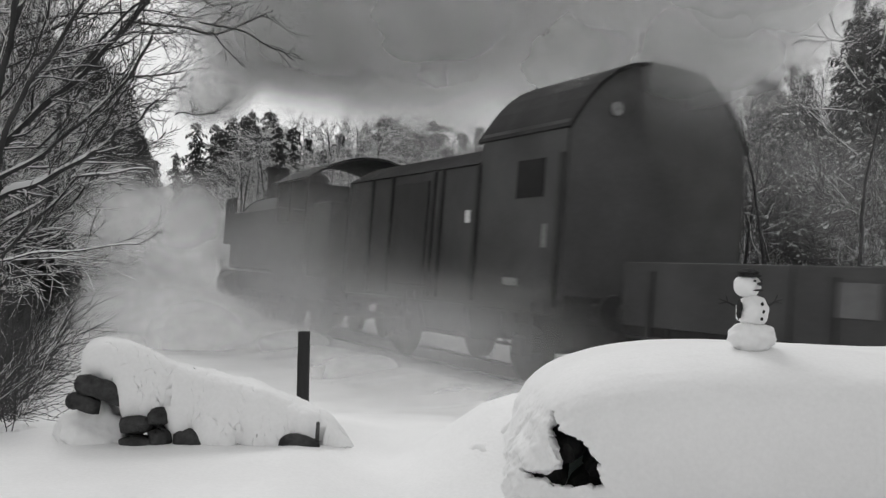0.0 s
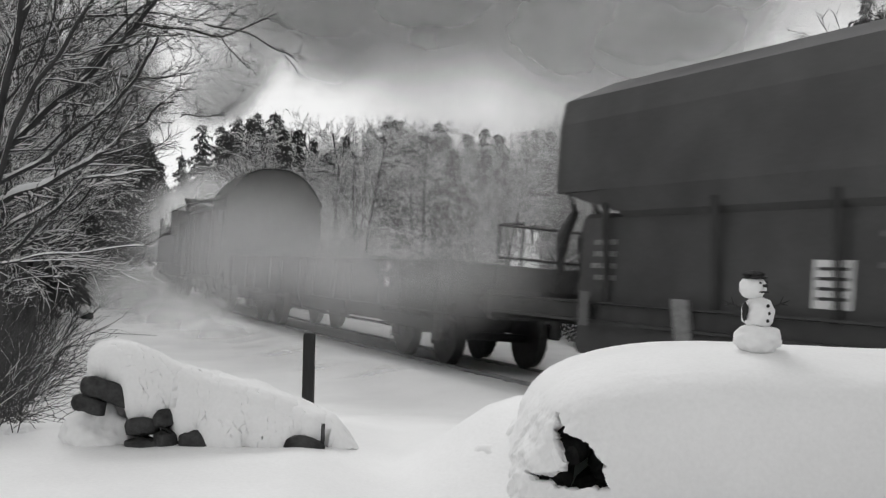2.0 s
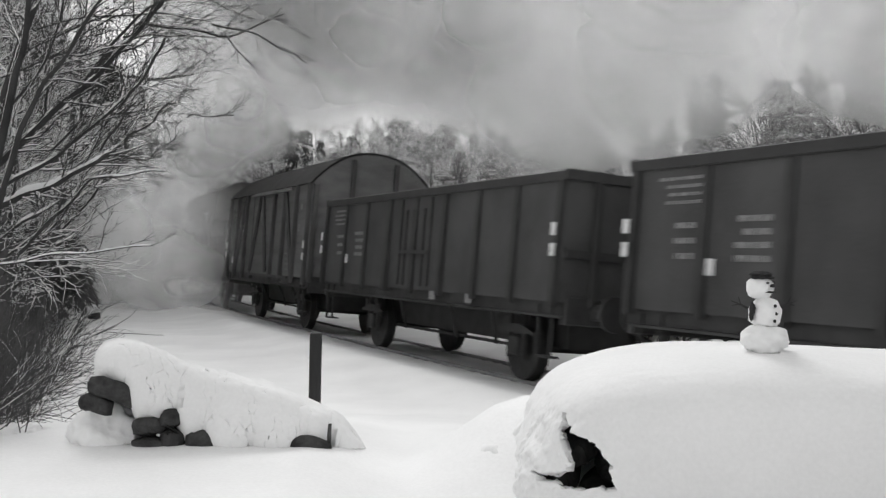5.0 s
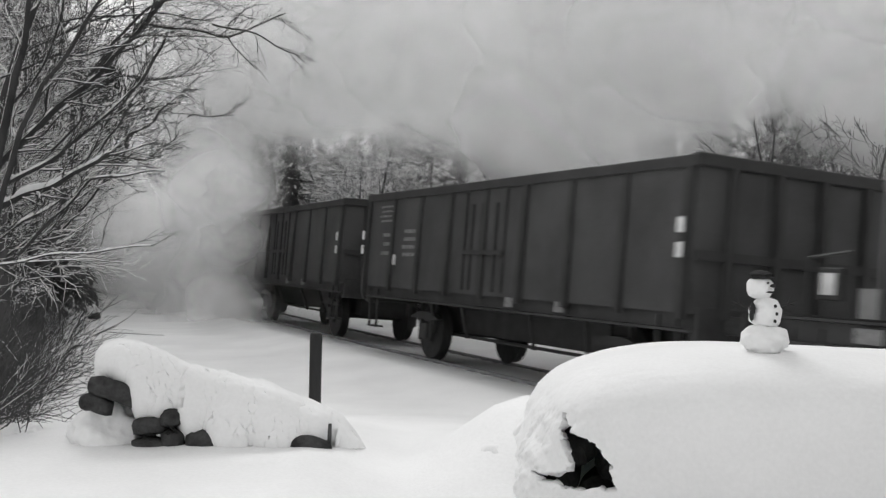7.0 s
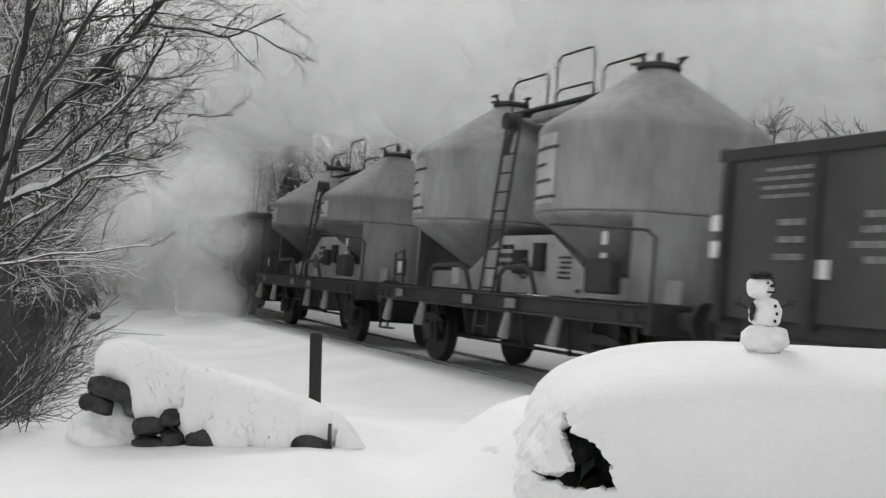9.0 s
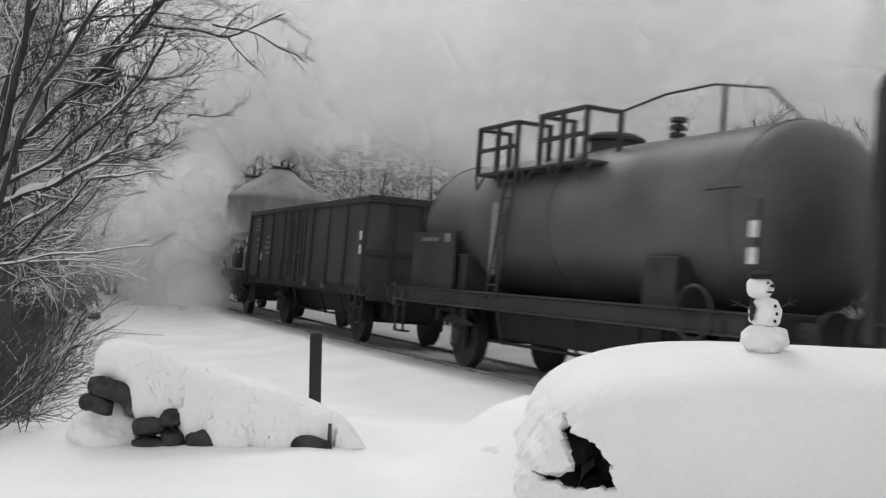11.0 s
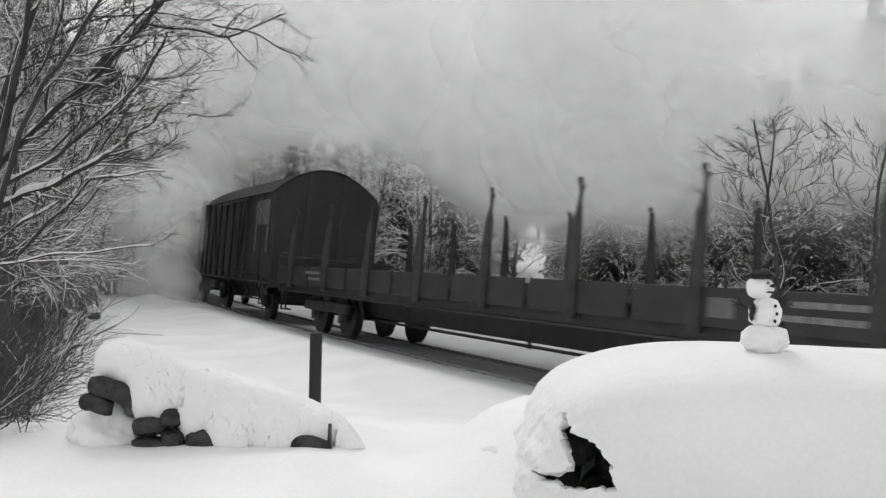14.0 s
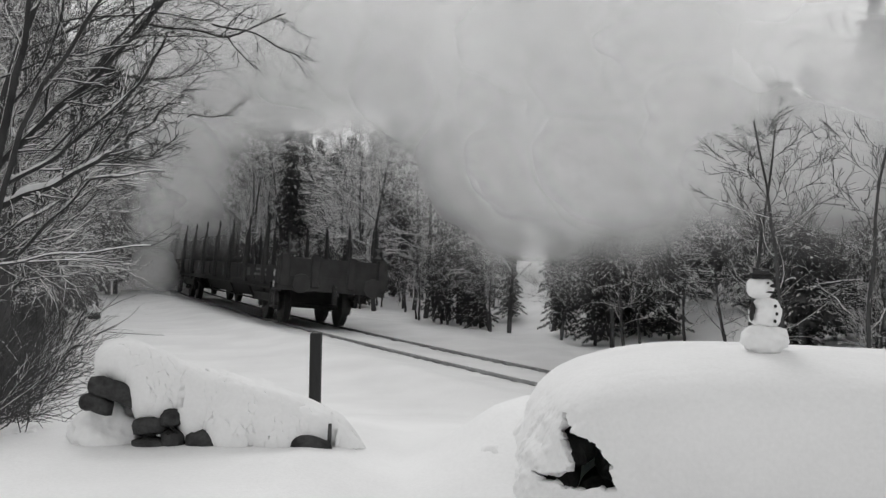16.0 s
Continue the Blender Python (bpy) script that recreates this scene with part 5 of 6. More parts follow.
def spruce(name, seed, height, label, load, bare=0.10, slim=0.21, droop=0.28):
    rnd = random.Random(seed)
    base = Twigs()
    v, f, sv, sf = [], [], [], []
    base.tube([Vector((0, 0, -0.3)), Vector((0, 0, height * 0.5)), Vector((0, 0, height))], height * 0.013 + 0.02, 0.01, 7)

    def blade(vs, fs, c, along, across, lift):
        k = len(vs)
        vs.extend((c - along * 0.5, c + across * 0.5 - lift * 0.3, c + along * 0.55 - lift, c - across * 0.5 - lift * 0.3, c + lift * 0.3))
        fs.extend(((k, k + 1, k + 4), (k + 1, k + 2, k + 4), (k + 2, k + 3, k + 4), (k + 3, k, k + 4)))

    z, level = height * bare, 0
    while z < height * 0.985:
        u = z / height
        reach = height * slim * (1 - u) ** 0.55 * rnd.uniform(0.5, 1.2) + 0.12
        count = 6 if u < 0.8 else 4
        for b in range(count):
            if rnd.random() < 0.22:
                continue
            a = 2 * math.pi * (b + 0.37 * level + rnd.uniform(-0.25, 0.25)) / count
            out, side = Vector((math.cos(a), math.sin(a), 0)), Vector((-math.sin(a), math.cos(a), 0))
            long = reach * rnd.uniform(0.65, 1.15)
            n = max(3, int(long / 0.16))
            for k in range(1, n + 1):
                w = k / n
                c = out * (long * w) + Vector((0, 0, z - long * (droop * w + 0.22 * w * w) + 0.10 * long * w ** 4))
                wide = long * 0.42 * (1.1 - w) + 0.08
                for s in (-1, 0, 1):
                    q = c + side * (s * wide * rnd.uniform(0.35, 0.7)) + Vector((rnd.gauss(0, 0.03), rnd.gauss(0, 0.03), rnd.gauss(0, 0.04)))
                    size = rnd.uniform(0.20, 0.36)
                    way = (out * 0.7 + side * s * 0.8 + Vector((0, 0, rnd.gauss(-0.25, 0.15)))).normalized()
                    cross = way.cross(Vector((0, 0, 1))).normalized()
                    blade(v, f, q, way * size, cross * size * 0.5, Vector((0, 0, 0.05)))
                    blade(v, f, q - Vector((0, 0, 0.06)), (way + Vector((0, 0, -0.7))) * size * 0.8, cross * size * 0.4, Vector((0, 0, 0.03)))
                    if rnd.random() < load * (0.4 + 0.9 * w):
                        blade(sv, sf, q + Vector((0, 0, 0.035)), way * size * rnd.uniform(0.3, 0.8), cross * size * rnd.uniform(0.2, 0.42), Vector((0, 0, 0.055)))
        z += height * 0.034 * (1.25 - 0.5 * u) * rnd.uniform(0.8, 1.2)
        level += 1
    ob = tagged(new(name), label, "tree", "trees of the wood")
    for part_name, me in (("trunk", mesh_from("trunk", base.v, base.f, BARK, True)), ("crown", mesh_from("crown", v, f, NEEDLES)), ("snow", mesh_from("snow", sv, sf, SNOW_TREE))):
        piece = new(part_name, me)
        piece.parent = ob
        if part_name != "trunk":
            piece["kind"] = "stuff"
    return ob


BARE = [leafless_tree("leafless_tree", 100 + i, 8.0, "leafless tree with snow lying along its branches") for i in range(4)]
THICKET = [leafless_tree("leafless_tree", 120 + i, 8.0, "dark tangled leafless tree with flecks of snow", 0.45, 0.04, TWIG) for i in range(3)]
FIRS = [spruce("spruce_tree", 200 + i, 8.0, "dark spruce tree flecked with snow", load) for i, load in enumerate((0.40, 0.32, 0.24, 0.18))]
PINES = [spruce("pine_tree", 220 + i, 8.0, "tall dark pine with a bare trunk and snow-flecked boughs", load, bare, slim, droop) for i, (load, bare, slim, droop) in enumerate(((0.30, 0.22, 0.15, 0.05), (0.22, 0.34, 0.17, 0.15), (0.16, 0.15, 0.13, 0.2), (0.34, 0.28, 0.19, -0.05)))]


def canopy(slope):
    """How steeply the eye looks up at the tree tops, for a way across the picture."""
    right = 0.12 + 0.055 * smooth(0.20, 0.26, slope) + 0.09 * smooth(0.34, 0.44, slope)
    left = 0.085 + 0.075 * smooth(-0.262, -0.30, slope) + 0.12 * smooth(-0.30, -0.40, slope)
    return left if slope < -0.22 else right


used = set()


def plant(kinds, rnd, x, y, scale_range=(0.8, 1.05), least=2.5):
    g = ground_height(x, y)
    top = EYE[2] + y * canopy(x / y) * rnd.uniform(*scale_range)
    kind = rnd.choice(kinds)
    height = max(least, top - g)
    size = height / 8.0
    m = Matrix.Translation((x, y, g)) @ Matrix.Rotation(rnd.uniform(0, 6.28), 4, "Z")
    if kind in used:
        tree = copy_thing(kind, m)
    else:
        used.add(kind)
        tree = kind
        tree.matrix_basis = m
    wide = size * rnd.uniform(0.9, 1.1) if size < 1.2 else size * 0.85
    tree.scale = (wide, wide, size)


def plant_wood():
    rnd = random.Random(5)
    # beyond the line: tall trunks at its edge, snowy broadleaved trees among dark pines behind
    for i in range(120):
        s, d = -8 + 78 * rnd.random() ** 1.4, -rnd.uniform(4.8, 12)
        p = on_line(s, d)
        clearing = abs(p.x / p.y - 0.085) < 0.022
        if p.y > 8 and not (clearing and rnd.random() < 0.75):
            dark = 0.75 if p.x > 2.4 else 0.22
            plant(PINES if rnd.random() < dark else THICKET if p.x > 2.4 else BARE, rnd, p.x, p.y, (0.55, 1.0), 3.0)
    for i in range(140):
        s, d = rnd.uniform(-6, 100), -rnd.uniform(12, 42)
        p = on_line(s, d)
        if p.y > 8:
            plant(PINES + FIRS[:1] if rnd.random() < 0.45 else BARE, rnd, p.x, p.y, (0.72, 1.04), 2.5)
    # dense young spruces that close the wood behind the first trunks
    for i in range(150):
        p = on_line(-8 + 66 * rnd.random() ** 1.5, -rnd.uniform(7.5, 17))
        if p.y > 8 and abs(p.x / p.y - 0.085) > 0.020:
            plant(FIRS + PINES[2:3] if p.x / p.y > 0.1 else FIRS[1:2] + BARE, rnd, p.x, p.y, (0.25, 0.85), 2.2)
    # low growth under them
    for i in range(170):
        p = on_line(-8 + 56 * rnd.random() ** 1.3, -rnd.uniform(4.6, 8.5))
        if p.y > 9 and abs(p.x / p.y - 0.085) > 0.02:
            plant(THICKET + FIRS[2:], rnd, p.x, p.y, (0.0, 0.10), rnd.uniform(1.0, 2.2))
    # the thicket on the near bank
    for i in range(70):
        y = 13.0 + 22 * rnd.random() ** 1.2
        slope = -0.345 - 0.10 * rnd.random() - 0.7 / y
        plant(FIRS[1:] + PINES[:2] if y > 24 and rnd.random() < 0.6 else THICKET, rnd, slope * y, y, (0.55, 1.0), 2.2)
    # the dark wood on the near side of the clearing
    for i in range(48):
        y = rnd.uniform(30, 95)
        slope = -rnd.uniform(0.312 if y > 40 else 0.36, 0.50)
        plant(FIRS[:2] if rnd.random() < 0.5 else THICKET, rnd, slope * y, y, (0.8, 1.15), 3)
    # far trees where the line runs out of sight
    for i in range(34):
        y = rnd.uniform(105, 170)
        plant(FIRS, rnd, -rnd.uniform(0.13, 0.31) * y, y, (0.85, 1.15), 4)


plant_wood()


def bush(seed, label):
    rnd, tw = random.Random(seed), Twigs()
    for k in range(46):
        a, out = rnd.uniform(0, 6.28), rnd.uniform(0.2, 1.3)
        tw.limb(rnd, Vector((rnd.gauss(0, 0.25), rnd.gauss(0, 0.25), -0.1)), Vector((math.cos(a) * out, math.sin(a) * out, 1.0)), rnd.uniform(0.5, 1.25), rnd.uniform(0.004, 0.007), 1, 0.5, 0.7, -0.05, kids=7, least=0.003)
    ob = tagged(new("bush"), label, "bush", "bushes at the wood's edge")
    for part_name, me in (("branchwork", mesh_from("branchwork", tw.v, tw.f, BRUSH)), ("snow", mesh_from("snow", tw.sv, tw.sf, SNOW_TREE, True))):
        piece = new(part_name, me)
        piece.parent = ob
        if part_name != "trunk":
            piece["kind"] = "stuff"
    return ob


def plant_bushes():
    rnd = random.Random(9)
    kinds = [bush(300 + i, "tangled leafless bush with thin snowy twigs") for i in range(4)]
    spots = [(-0.348 * y - 0.80 - off, y) for y, off in ((6.9, 0.0), (7.7, 0.0), (8.6, 0.1), (9.4, 0.0), (10.5, 0.1), (11.6, 0.0), (13.0, 0.2), (14.5, 0.1), (16.5, 0.2), (18.5, 0.2), (21.5, 0.2), (25.0, 0.3), (7.2, 0.5), (9.2, 0.6), (12.2, 0.7), (15.5, 0.9), (30.0, 0.4), (36.0, 0.4))]
    for i, (x, y) in enumerate(spots):
        m = Matrix.Translation((x, y, ground_height(x, y))) @ Matrix.Rotation(rnd.uniform(0, 6.28), 4, "Z")
        one = kinds[i] if i < 4 else copy_thing(kinds[i % 4], m)
        one.matrix_basis = m
        k = rnd.uniform(0.8, 1.15) * (1.0 if y < 12 else 1.25)
        one.scale = (k, k, k)


plant_bushes()


def near_tree():
    """The leafless tree that leans over the bank: each limb from foot to tip, its thickness and its snow."""
    rnd, tw = random.Random(21), Twigs()
    depth = 9.0

    def at(u, v):
        """A point across the tree: u metres to the right of its foot, v metres up from the rail."""
        return -3.75 + u, v

    limbs = [
        ([(-0.35, 0.4), (0.0, 3.08), (0.27, 4.05), (0.36, 4.5)], 0.050, 0.1, 0),
        ([(-0.25, 1.2), (0.16, 3.16), (0.28, 3.58), (0.40, 4.4)], 0.046, 0.2, 0),
        ([(-0.40, 2.35), (0.0, 2.72), (0.34, 3.05), (0.78, 3.42), (1.13, 3.79), (1.45, 4.2)], 0.046, 0.5, 1),
        ([(0.05, 2.1), (0.26, 2.85), (0.47, 3.24), (0.78, 3.63), (1.10, 4.15)], 0.030, 0.3, 1),
        ([(1.20, 3.82), (1.50, 3.83), (1.84, 3.79), (2.33, 4.05)], 0.014, 0.1, 1),
        ([(1.84, 3.79), (2.15, 3.76), (2.38, 3.66), (2.5, 3.63)], 0.008, 0.0, 0),
        ([(1.84, 3.79), (2.0, 3.62), (2.2, 3.40)], 0.006, 0.0, 0),
        ([(-0.35, 2.22), (0.0, 2.33), (0.34, 2.45), (0.73, 2.64), (0.99, 2.81)], 0.040, 1.0, 1),
        ([(0.99, 2.81), (1.10, 2.86), (1.41, 2.96), (1.61, 3.08)], 0.015, 0.1, 1),
        ([(1.55, 3.06), (1.73, 3.03), (2.07, 2.98)], 0.006, 0.0, 0),
        ([(0.05, 2.46), (0.53, 2.74), (0.71, 2.90), (1.10, 3.21), (1.31, 3.50), (1.42, 3.71)], 0.024, 0.6, 2),
        ([(-0.1, 1.90), (0.16, 2.14), (0.39, 2.35)], 0.024, 0.8, 0),
        ([(0.20, 1.88), (0.60, 2.22), (0.92, 2.48)], 0.018, 0.7, 1),
        ([(0.80, 2.50), (1.15, 2.54), (1.47, 2.56)], 0.012, 0.8, 0),
        ([(0.0, 3.37), (0.53, 3.53), (0.84, 3.50), (1.25, 3.55)], 0.012, 0.3, 2),
        ([(0.32, 3.76), (0.78, 3.90), (1.31, 3.95), (1.70, 3.92)], 0.012, 0.2, 2),
        ([(0.28, 3.55), (0.53, 3.74), (0.92, 3.92), (1.15, 4.2)], 0.015, 0.2, 2),
        ([(0.0, 1.78), (0.45, 1.86), (0.91, 1.90), (1.42, 1.95)], 0.011, 0.5, 0),
        ([(0.60, 3.18), (1.0, 3.42), (1.30, 3.40), (1.55, 3.50)], 0.012, 0.1, 2),
        ([(0.75, 3.40), (1.05, 3.62), (1.40, 3.66), (1.75, 3.60)], 0.011, 0.1, 2),
        ([(0.50, 2.72), (0.70, 2.98), (0.72, 3.2), (0.84, 3.35)], 0.010, 0.0, 2),
        ([(0.90, 2.75), (1.03, 2.98), (1.08, 3.2), (1.2, 3.35)], 0.009, 0.0, 1),
        ([(0.85, 2.72), (1.2, 2.68), (1.30, 2.80), (1.42, 2.92)], 0.007, 0.0, 1),
        ([(0.40, 3.10), (0.75, 3.06), (1.15, 3.12), (1.5, 3.18)], 0.009, 0.1, 1),
        ([(-0.1, 2.95), (0.35, 3.30), (0.62, 3.75), (0.72, 4.2)], 0.014, 0.1, 2),
        ([(0.95, 3.60), (1.35, 4.02), (1.85, 4.05), (2.1, 4.2)], 0.012, 0.0, 2),
        ([(0.1, 2.60), (0.55, 2.62), (0.95, 2.66), (1.25, 2.62)], 0.010, 0.4, 1),
    ]
    for i, (spots, r, load, level) in enumerate(limbs):
        ya, yb = depth + rnd.uniform(-0.25, 0.25), depth + rnd.uniform(-0.7, 0.7)
        n, pts = 5 * (len(spots) - 1), []
        for k in range(n + 1):
            w = k / n * (len(spots) - 1)
            j = min(int(w), len(spots) - 2)
            (ua, va), (ub, vb) = at(*spots[j]), at(*spots[j + 1])
            w -= j
            y = ya + (yb - ya) * k / n
            pts.append(Vector((ua + (ub - ua) * w, y, va + (vb - va) * w)) + Vector((0.010 * math.sin(k * 1.3 + i), 0, 0.012 * math.sin(k * 0.9 + i * 2))))
        pts = [pts[0]] + [(pts[k - 1] + pts[k] * 2 + pts[k + 1]) / 4 for k in range(1, n)] + [pts[-1]]
        tw.tube(pts, r, r * 0.4 + 0.002, 7)
        if load:
            tw.snow(pts, r, r * 0.4 + 0.002, load * 0.8)
        span = (pts[-1] - pts[0]).length
        kids = (5, 14, 18)[level]
        for k in range(kids):
            w = 0.22 + 0.76 * (k + rnd.random()) / kids
            j = min(int(w * n), n - 1)
            q = pts[j].lerp(pts[j + 1], w * n - j)
            axis = (pts[j + 1] - pts[j]).normalized()
            turn = Vector((rnd.gauss(0.15, 1), rnd.gauss(0, 0.7), rnd.gauss(0.1, 1)))
            turn = (turn - axis * turn.dot(axis)).normalized()
            tw.limb(rnd, q, axis + turn * rnd.uniform(0.45, 0.95), min(0.55, span * rnd.uniform(0.18, 0.38)), max(0.0035, r * 0.30 * (1.2 - 0.5 * w)), 1, 0.2, 0.7, 0.06, 0.8, 5, 0.0026)
    ob = tagged(new("leaning_tree"), "leafless tree with snowy limbs leaning over the bank", "tree")
    new("crown", mesh_from("crown", tw.v, tw.f, TWIG, True)).parent = ob
    new("snow", mesh_from("snow", tw.sv, tw.sf, SNOW_TREE, True)).parent = ob


near_tree()


def overhanging_tree():
    """Thin bare tops that show through the steam beyond the line."""
    for s, h, seed in ((-4.0, 4.2, 401), (-4.9, 4.3, 402), (-6.3, 4.2, 403)):
        x, y, _ = on_line(s, -2.95)
        tree = leafless_tree("leafless_tree", seed, h, "slim leafless tree standing in drifting steam", 0.12, 0.02)
        tree.location = (x, y, ground_height(x, y))


overhanging_tree()


def cables():
    for z, dz in ((4.85, 0.0), (4.72, -0.10), (4.62, -0.20), (4.55, -0.30)):
        bm = bmesh.new()
        pipe(bm, [(2.6, 25.0, z), (5.4, 19.8, z + 0.05 + dz * 0.4), (7.9, 17.0, z + 0.45 + dz), (10.5, 14.2, z + 0.85 + dz)], 0.003, 4)
        tagged(part("cable", bm, IRON), "thin dark overhead wire in the mist", "cable", "overhead wires")


cables()


# ---- steam and smoke: soft rigid clouds that drift ----
STEAM = steam_material("pale_steam", 0.97, 0.68, 1.1, 5.0)
THIN = steam_material("thin_steam", 0.95, 0.18, 1.1, 5.0)
SMOKE = steam_material("grey_smoke", 0.58, 0.58, 1.5, 6.0)
steam = []


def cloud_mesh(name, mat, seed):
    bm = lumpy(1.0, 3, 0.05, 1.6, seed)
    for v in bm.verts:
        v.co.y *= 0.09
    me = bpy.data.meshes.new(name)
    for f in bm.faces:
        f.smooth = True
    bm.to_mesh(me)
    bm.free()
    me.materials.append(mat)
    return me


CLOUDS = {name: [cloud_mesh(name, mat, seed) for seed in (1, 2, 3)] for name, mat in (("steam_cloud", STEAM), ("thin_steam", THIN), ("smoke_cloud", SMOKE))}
LABELS = {"steam_cloud": ("soft pale cloud of steam drifting over the line", "steam"), "thin_steam": ("thin grey veil of steam drifting past the wagons", "steam"), "smoke_cloud": ("dark grey billow of locomotive smoke", "smoke")}


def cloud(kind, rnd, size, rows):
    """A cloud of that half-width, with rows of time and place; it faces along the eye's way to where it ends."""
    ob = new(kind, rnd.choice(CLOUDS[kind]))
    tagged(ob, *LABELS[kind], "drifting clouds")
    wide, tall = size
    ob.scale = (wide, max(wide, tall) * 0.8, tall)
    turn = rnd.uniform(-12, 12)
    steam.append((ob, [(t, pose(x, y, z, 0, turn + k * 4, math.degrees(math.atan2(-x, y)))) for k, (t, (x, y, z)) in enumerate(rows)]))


def build_steam():
    rnd = random.Random(77)
    # the bank of steam that settles over the far side of the line
    for i in range(17):
        s = -9 + i * 3.9 + i * i * 0.12
        p = on_line(s, -3.3 - rnd.uniform(0, 1.2))
        far, slope = p.y, p.x / p.y
        for row in range(4 if slope > 0.05 else 2):
            r = far * (rnd.uniform(0.15, 0.18) if slope > 0.05 else rnd.uniform(0.12, 0.15))
            low = 0.012 + 0.070 * smooth(0.06, -0.02, slope) + 0.012 * math.sin(i * 1.9)
            z = EYE[2] + far * (low + (0.105 if slope > 0.05 else 0.085) + row * 0.095)
            lift = far * (0.13 + 0.10 * smooth(0.05, 0.3, slope))
            drift = 0.06 * far
            settle, thin = smooth(-0.02, 0.1, slope), far * 0.09 * (row > 1)
            cloud("steam_cloud", rnd, (r * 1.35, r), [(0.0, (p.x + drift * 1.5, p.y, z + lift)), (2.0, (p.x + drift, p.y, z + lift * 0.85)), (4.5, (p.x + drift * 0.6, p.y, z + lift * 0.35)), (7.0, (p.x + drift * 0.3, p.y, z + lift * 0.08)), (10.0, (p.x, p.y, z + thin * 0.5)), (13.0, (p.x - drift * 0.2, p.y, z + thin - far * 0.012 * settle)), (16.0, (p.x - drift * 0.3, p.y, z + thin + far * (0.022 - 0.062 * settle)))])
    # smoke thrown up by the engine, which climbs away
    for i in range(15):
        s = 12 - i * 1.5
        p = on_line(s, rnd.uniform(-3.0, 0.0))
        far = p.y
        up = EYE[2] + far * (0.165 + 0.05 * rnd.random() + 0.045 * (i % 3) + 0.02 * smooth(6, 16, i))
        r = far * rnd.uniform(0.12, 0.17)
        q = on_line(s + 12, -3.0)
        cloud("smoke_cloud", rnd, (r * 1.35, r), [(0.0, (p.x, p.y, up)), (2.5, (p.x - 0.5, p.y + 2, up + far * 0.05)), (4.5, (q.x, q.y, up + far * 0.10)), (7.0, (q.x - 2, q.y, up + far * 0.42)), (16.0, (q.x - 4, q.y, up + far * 0.8))])
    # smoke that hangs over the near wood until the train has gone round the bend
    for i in range(7):
        p, q = on_line(14 + i, -1), on_line(20 + 2.2 * i, 3.5)
        far = q.y
        up = EYE[2] + far * (0.14 + 0.035 * (i % 3))
        r = far * rnd.uniform(0.065, 0.085)
        cloud("smoke_cloud", rnd, (r * 1.3, r), [(0.0, (p.x, p.y, up + far * 0.03)), (1.8, (q.x, q.y, up)), (4.2, (q.x - 0.5, q.y, up + far * 0.06)), (7.0, (q.x - 1, q.y, up + far * 0.4)), (16.0, (q.x - 2, q.y, up + far * 0.8))])
    # steam blown low from the cylinders, left lying along the line
    for i in range(13):
        s, side = 13.5 + i * 0.75, rnd.uniform(1.5, 5.0)
        p = on_line(s, side)
        r = p.y * rnd.uniform(0.065, 0.095)
        e, m = on_line(40 + i * 3.2, rnd.uniform(-1, 4)), on_line(s + 17, side + 3.5)
        cloud("steam_cloud", rnd, (r * 1.2, r), [(0.0, (p.x, p.y, rnd.uniform(0.3, 3.2))), (2.0, (m.x, m.y, rnd.uniform(-0.6, 1.0))), (6.0, (e.x, e.y, rnd.uniform(2.0, 4.5))), (11.0, (e.x - 0.5, e.y, rnd.uniform(2.5, 5.0))), (16.0, (e.x - 1, e.y, rnd.uniform(2.5, 5.5)))])
    for i in range(7):
        p, m, e = on_line(2.0 + i * 1.8, 3.8), on_line(16 + i * 2.2, 3.2), on_line(46 + i * 3, 3.0)
        r = p.y * 0.07
        cloud("steam_cloud", rnd, (r * 1.6, r), [(0.0, (p.x, p.y, rnd.uniform(-0.3, 0.4))), (2.0, (m.x, m.y, 0.3)), (6.0, (e.x, e.y, 2.0)), (16.0, (e.x - 1, e.y, 3.5))])
    # the thick mist that follows the train round the bend and slowly draws off
    for i in range(16):
        side, up = rnd.uniform(2.0, 4.5), rnd.uniform(0.0, 1.0)
        a, b, c, d, e = (on_line(s + i * k, side + out) for s, k, out in ((19, 0.9, 1.5), (27, 1.1, 3.5), (12.5, 1.6, 0), (18, 1.8, 0), (27, 2.2, 0)))
        r = c.y * rnd.uniform(0.08, 0.11)
        cloud("steam_cloud", rnd, (r * 1.1, r), [(0.0, (a.x, a.y, 0.3 + 1.6 * up)), (2.5, (b.x, b.y, -0.4 + 1.0 * up)), (5.5, (c.x, c.y, 1.2 + c.y * 0.10 * up)), (7.0, (c.x - 0.3, c.y + 0.5, 1.4 + c.y * 0.10 * up)), (11.0, (d.x, d.y, 1.8 + d.y * 0.10 * up)), (16.0, (e.x, e.y, 2.4 + e.y * 0.09 * up))])
    for i in range(8):
        e = on_line(44 + i * 5, rnd.uniform(2, 7))
        r = e.y * rnd.uniform(0.07, 0.09)
        cloud("steam_cloud", rnd, (r, r), [(0.0, (e.x + 12, e.y + 14, 4.0)), (4.0, (e.x + 3, e.y + 3, 4.5)), (7.0, (e.x, e.y, 3.0 + 0.08 * e.y * (i % 2))), (16.0, (e.x - 2.0, e.y, 4.0 + 0.08 * e.y * (i % 2)))])
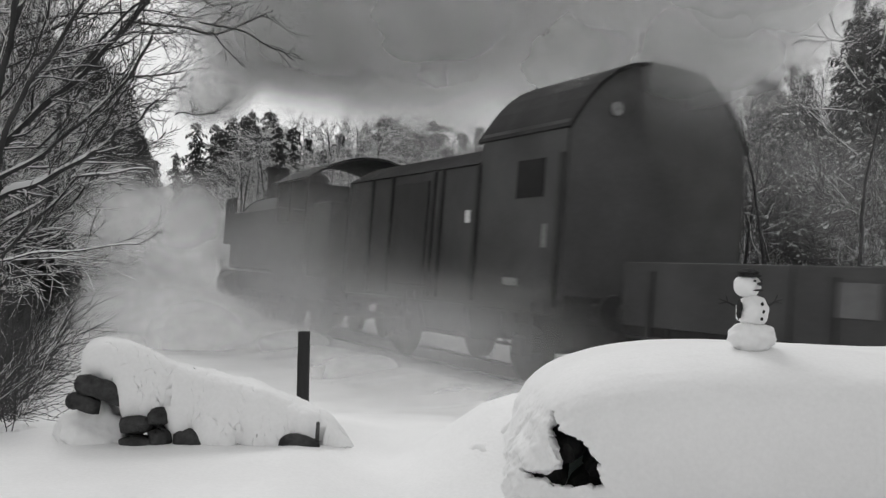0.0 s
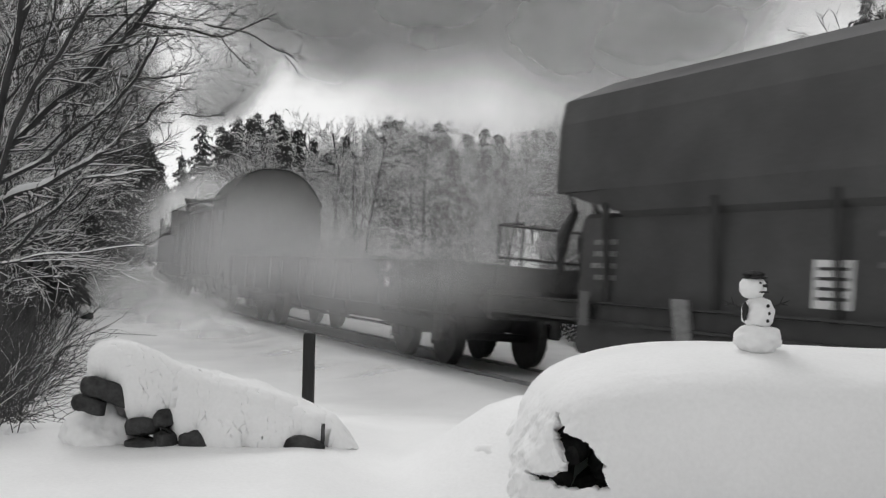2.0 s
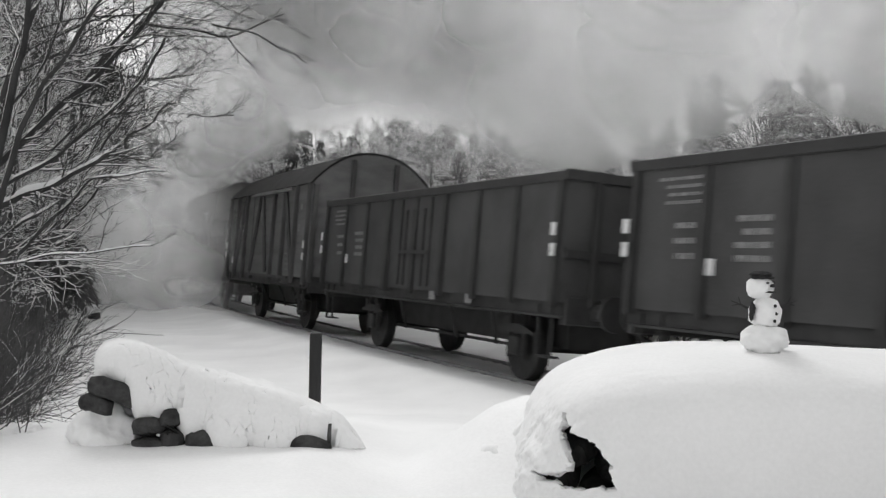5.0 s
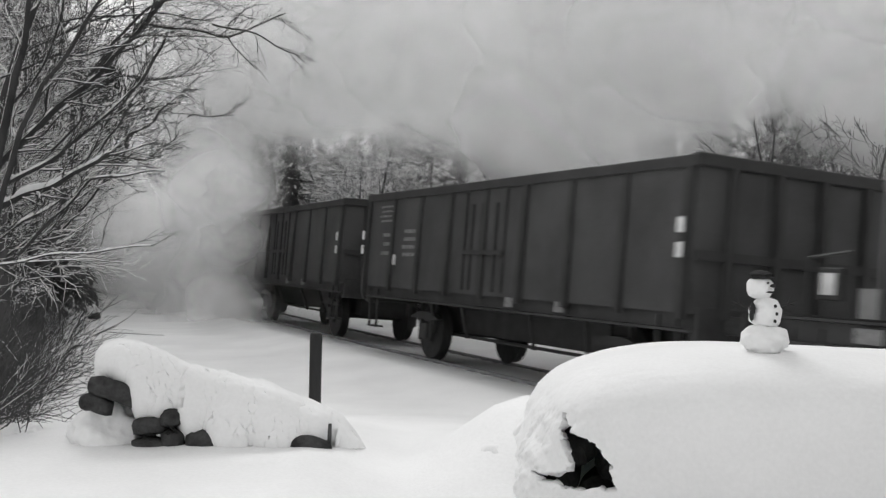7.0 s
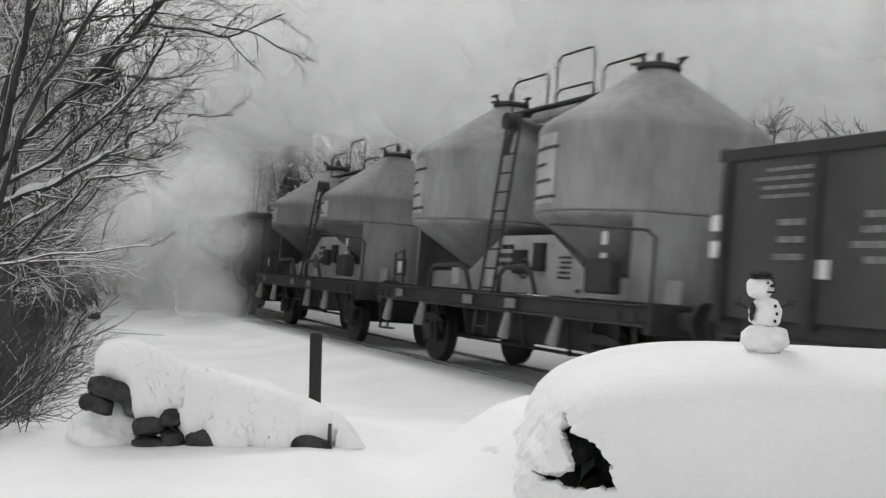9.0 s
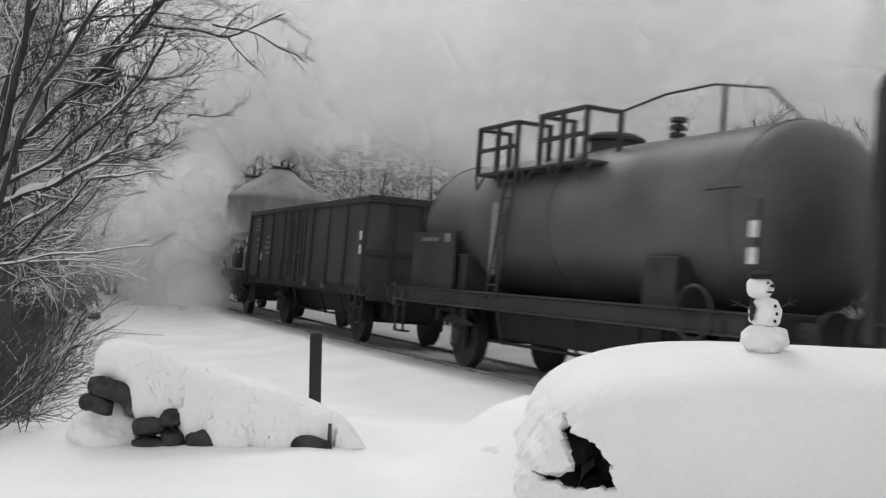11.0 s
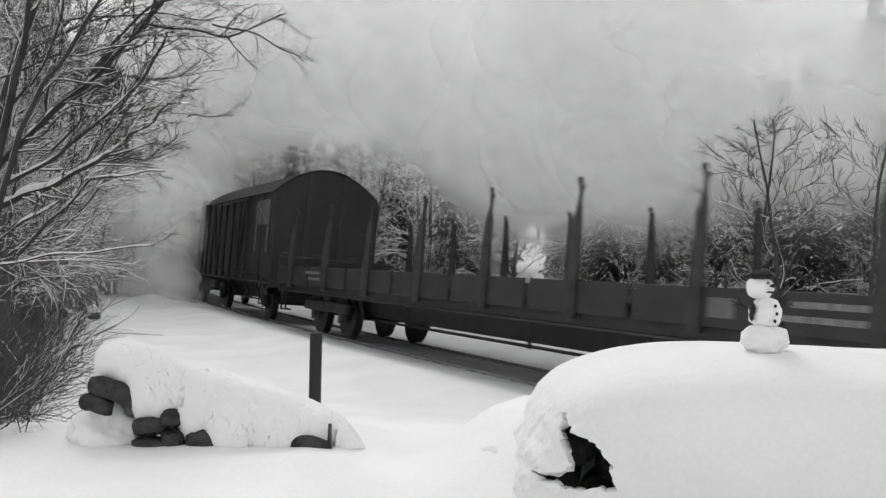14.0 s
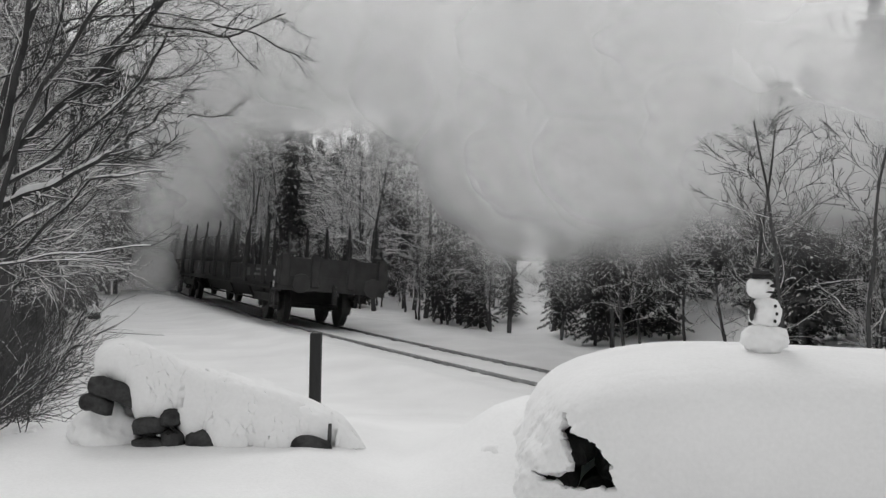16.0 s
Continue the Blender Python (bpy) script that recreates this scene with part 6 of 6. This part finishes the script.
    # steam that rolls along the ground beside the first wagons
    for i in range(18):
        s = -6.5 + i * 1.25
        side = rnd.uniform(2.0, 3.0)
        p, m, q, e, f = (on_line(s + k, side) for k in (0, 4, 20, 40, 46))
        r = p.y * rnd.uniform(0.042, 0.058)
        cloud("steam_cloud", rnd, (r * 1.7, r), [(0.0, (p.x, p.y, rnd.uniform(-0.3, 0.3))), (2.5, (m.x, m.y, rnd.uniform(-0.5, 0.1))), (5.0, (q.x, q.y, 0.8)), (8.0, (e.x, e.y, 2.0)), (16.0, (f.x, f.y, 3.5))])
    # the plume from the cylinders, close before the engine
    for i in range(12):
        side = rnd.uniform(3.2, 5.4)
        p, m, q, e = (on_line(5 + i * 0.9 + k, side) for k in (0, 16, 38, 42))
        r = p.y * rnd.uniform(0.05, 0.075)
        up = rnd.uniform(-0.6, 0.5) + 1.2 * (i / 12) ** 2
        cloud("steam_cloud", rnd, (r * 1.2, r), [(0.0, (p.x, p.y, up)), (2.2, (m.x, m.y, up - 0.4)), (5.0, (q.x, q.y, up + 1.2)), (16.0, (e.x, e.y, up + 2.0))])
    # steam that sinks over the rear of the train as it goes round the bend
    for i in range(14):
        side = rnd.uniform(1.75, 2.3)
        up = rnd.uniform(0.2, 3.6)
        a, b = on_line(26 + i, -2), on_line(22 + i, -1)
        c, d, e, f = (on_line(s + i * k, side) for s, k in ((8.5, 0.9), (10.5, 1.0), (14, 1.2), (23.5, 1.3)))
        r = c.y * rnd.uniform(0.06, 0.08)
        cloud("steam_cloud", rnd, (r * 1.2, r), [(0.0, (a.x, a.y, 9.5)), (4.2, (b.x, b.y, 9.5)), (6.0, (c.x, c.y, up)), (9.0, (d.x, d.y, up + 0.1)), (12.0, (e.x, e.y, up + 0.3)), (16.0, (f.x, f.y, up + 0.6))])
    # the fog that fills the gap where the line runs out of sight
    for i in range(14):
        p = on_line(26 + i * 4.5, rnd.uniform(-2.5, 3.0))
        r = p.y * rnd.uniform(0.055, 0.085)
        z = EYE[2] + p.y * (0.03 + 0.045 * (i % 4))
        cloud("steam_cloud", rnd, (r * 1.25, r), [(0.0, (p.x + 4, p.y + 20, z + p.y * 0.22)), (4.2, (p.x + 2, p.y + 8, z + p.y * 0.17)), (6.2, (p.x, p.y, z)), (11.0, (p.x - 0.4, p.y, z)), (16.0, (p.x - 0.8, p.y, z + p.y * 0.01))])
    # more of the bank over the near end of the wood
    for i in range(10):
        p = on_line(-4.2 + i * 0.75, -2.9 - rnd.uniform(0, 0.6))
        far = p.y
        r, z = far * rnd.uniform(0.10, 0.14), EYE[2] + far * (0.10 + 0.05 * (i % 4))
        cloud("steam_cloud", rnd, (r * 1.3, r), [(0.0, (p.x + 1.5, p.y, z + far * 0.32)), (3.0, (p.x + 1.0, p.y, z + far * 0.26)), (7.0, (p.x + 0.5, p.y, z + far * 0.08)), (11.0, (p.x, p.y, z)), (16.0, (p.x - 0.8, p.y, z - far * 0.02))])
    # haze before the wood, which lifts as the train goes by
    for i in range(10):
        p = on_line(-6.5 + i * 1.4, -3.0)
        r = p.y * 0.14
        z = 2.6 + 0.9 * (i % 3)
        cloud("thin_steam", rnd, (r * 1.3, r), [(0.0, (p.x, p.y, z)), (3.0, (p.x - 0.6, p.y, z + 0.4)), (6.0, (p.x - 1.2, p.y + 0.5, z + p.y * 0.12)), (16.0, (p.x - 2.0, p.y + 0.5, z + p.y * 0.18))])
    # thin veils between the eye and the first wagons
    for i in range(6):
        s = -9 + i * 2.6
        p, m, e = on_line(s, rnd.uniform(2.0, 2.8)), on_line(s + 8, rnd.uniform(2.0, 3.0)), on_line(s + 40, rnd.uniform(1, 5))
        r = p.y * rnd.uniform(0.11, 0.15)
        cloud("thin_steam", rnd, (r * 1.5, r), [(0.0, (p.x, p.y, rnd.uniform(0.2, 1.7))), (3.5, (m.x, m.y, rnd.uniform(1.0, 2.6))), (9.0, (e.x, e.y, rnd.uniform(2.0, 4.0))), (16.0, (e.x - 1, e.y, rnd.uniform(3.0, 5.0)))])
    # a faint haze that settles before the near wood
    for x, y, z in ((-7.0, 17.0, 2.6), (-8.4, 22.0, 2.2), (-10.5, 29.0, 4.0)):
        cloud("thin_steam", rnd, (y * 0.20, y * 0.15), [(0.0, (x - 5.0, y + 6.0, z + 2.0)), (6.0, (x - 2.0, y + 3, z + 1.0)), (11.0, (x, y, z)), (16.0, (x - 0.4, y, z))])


build_steam()


# ---- what moves ----
def motions():
    for ob, middle, base in train:
        walk(ob, [(t, wagon_pose(middle + SPEED * t, base)) for t in range(0, 17)])
    for w, x, r in wheelsets:
        walk(w, [(k / 15, Matrix.Translation((x, 0, r)) @ Matrix.Rotation(SPEED * k / 15 / r, 4, "Y")) for k in range(0, 241)])
    for puff, rows in steam:
        walk(puff, rows)


motions()
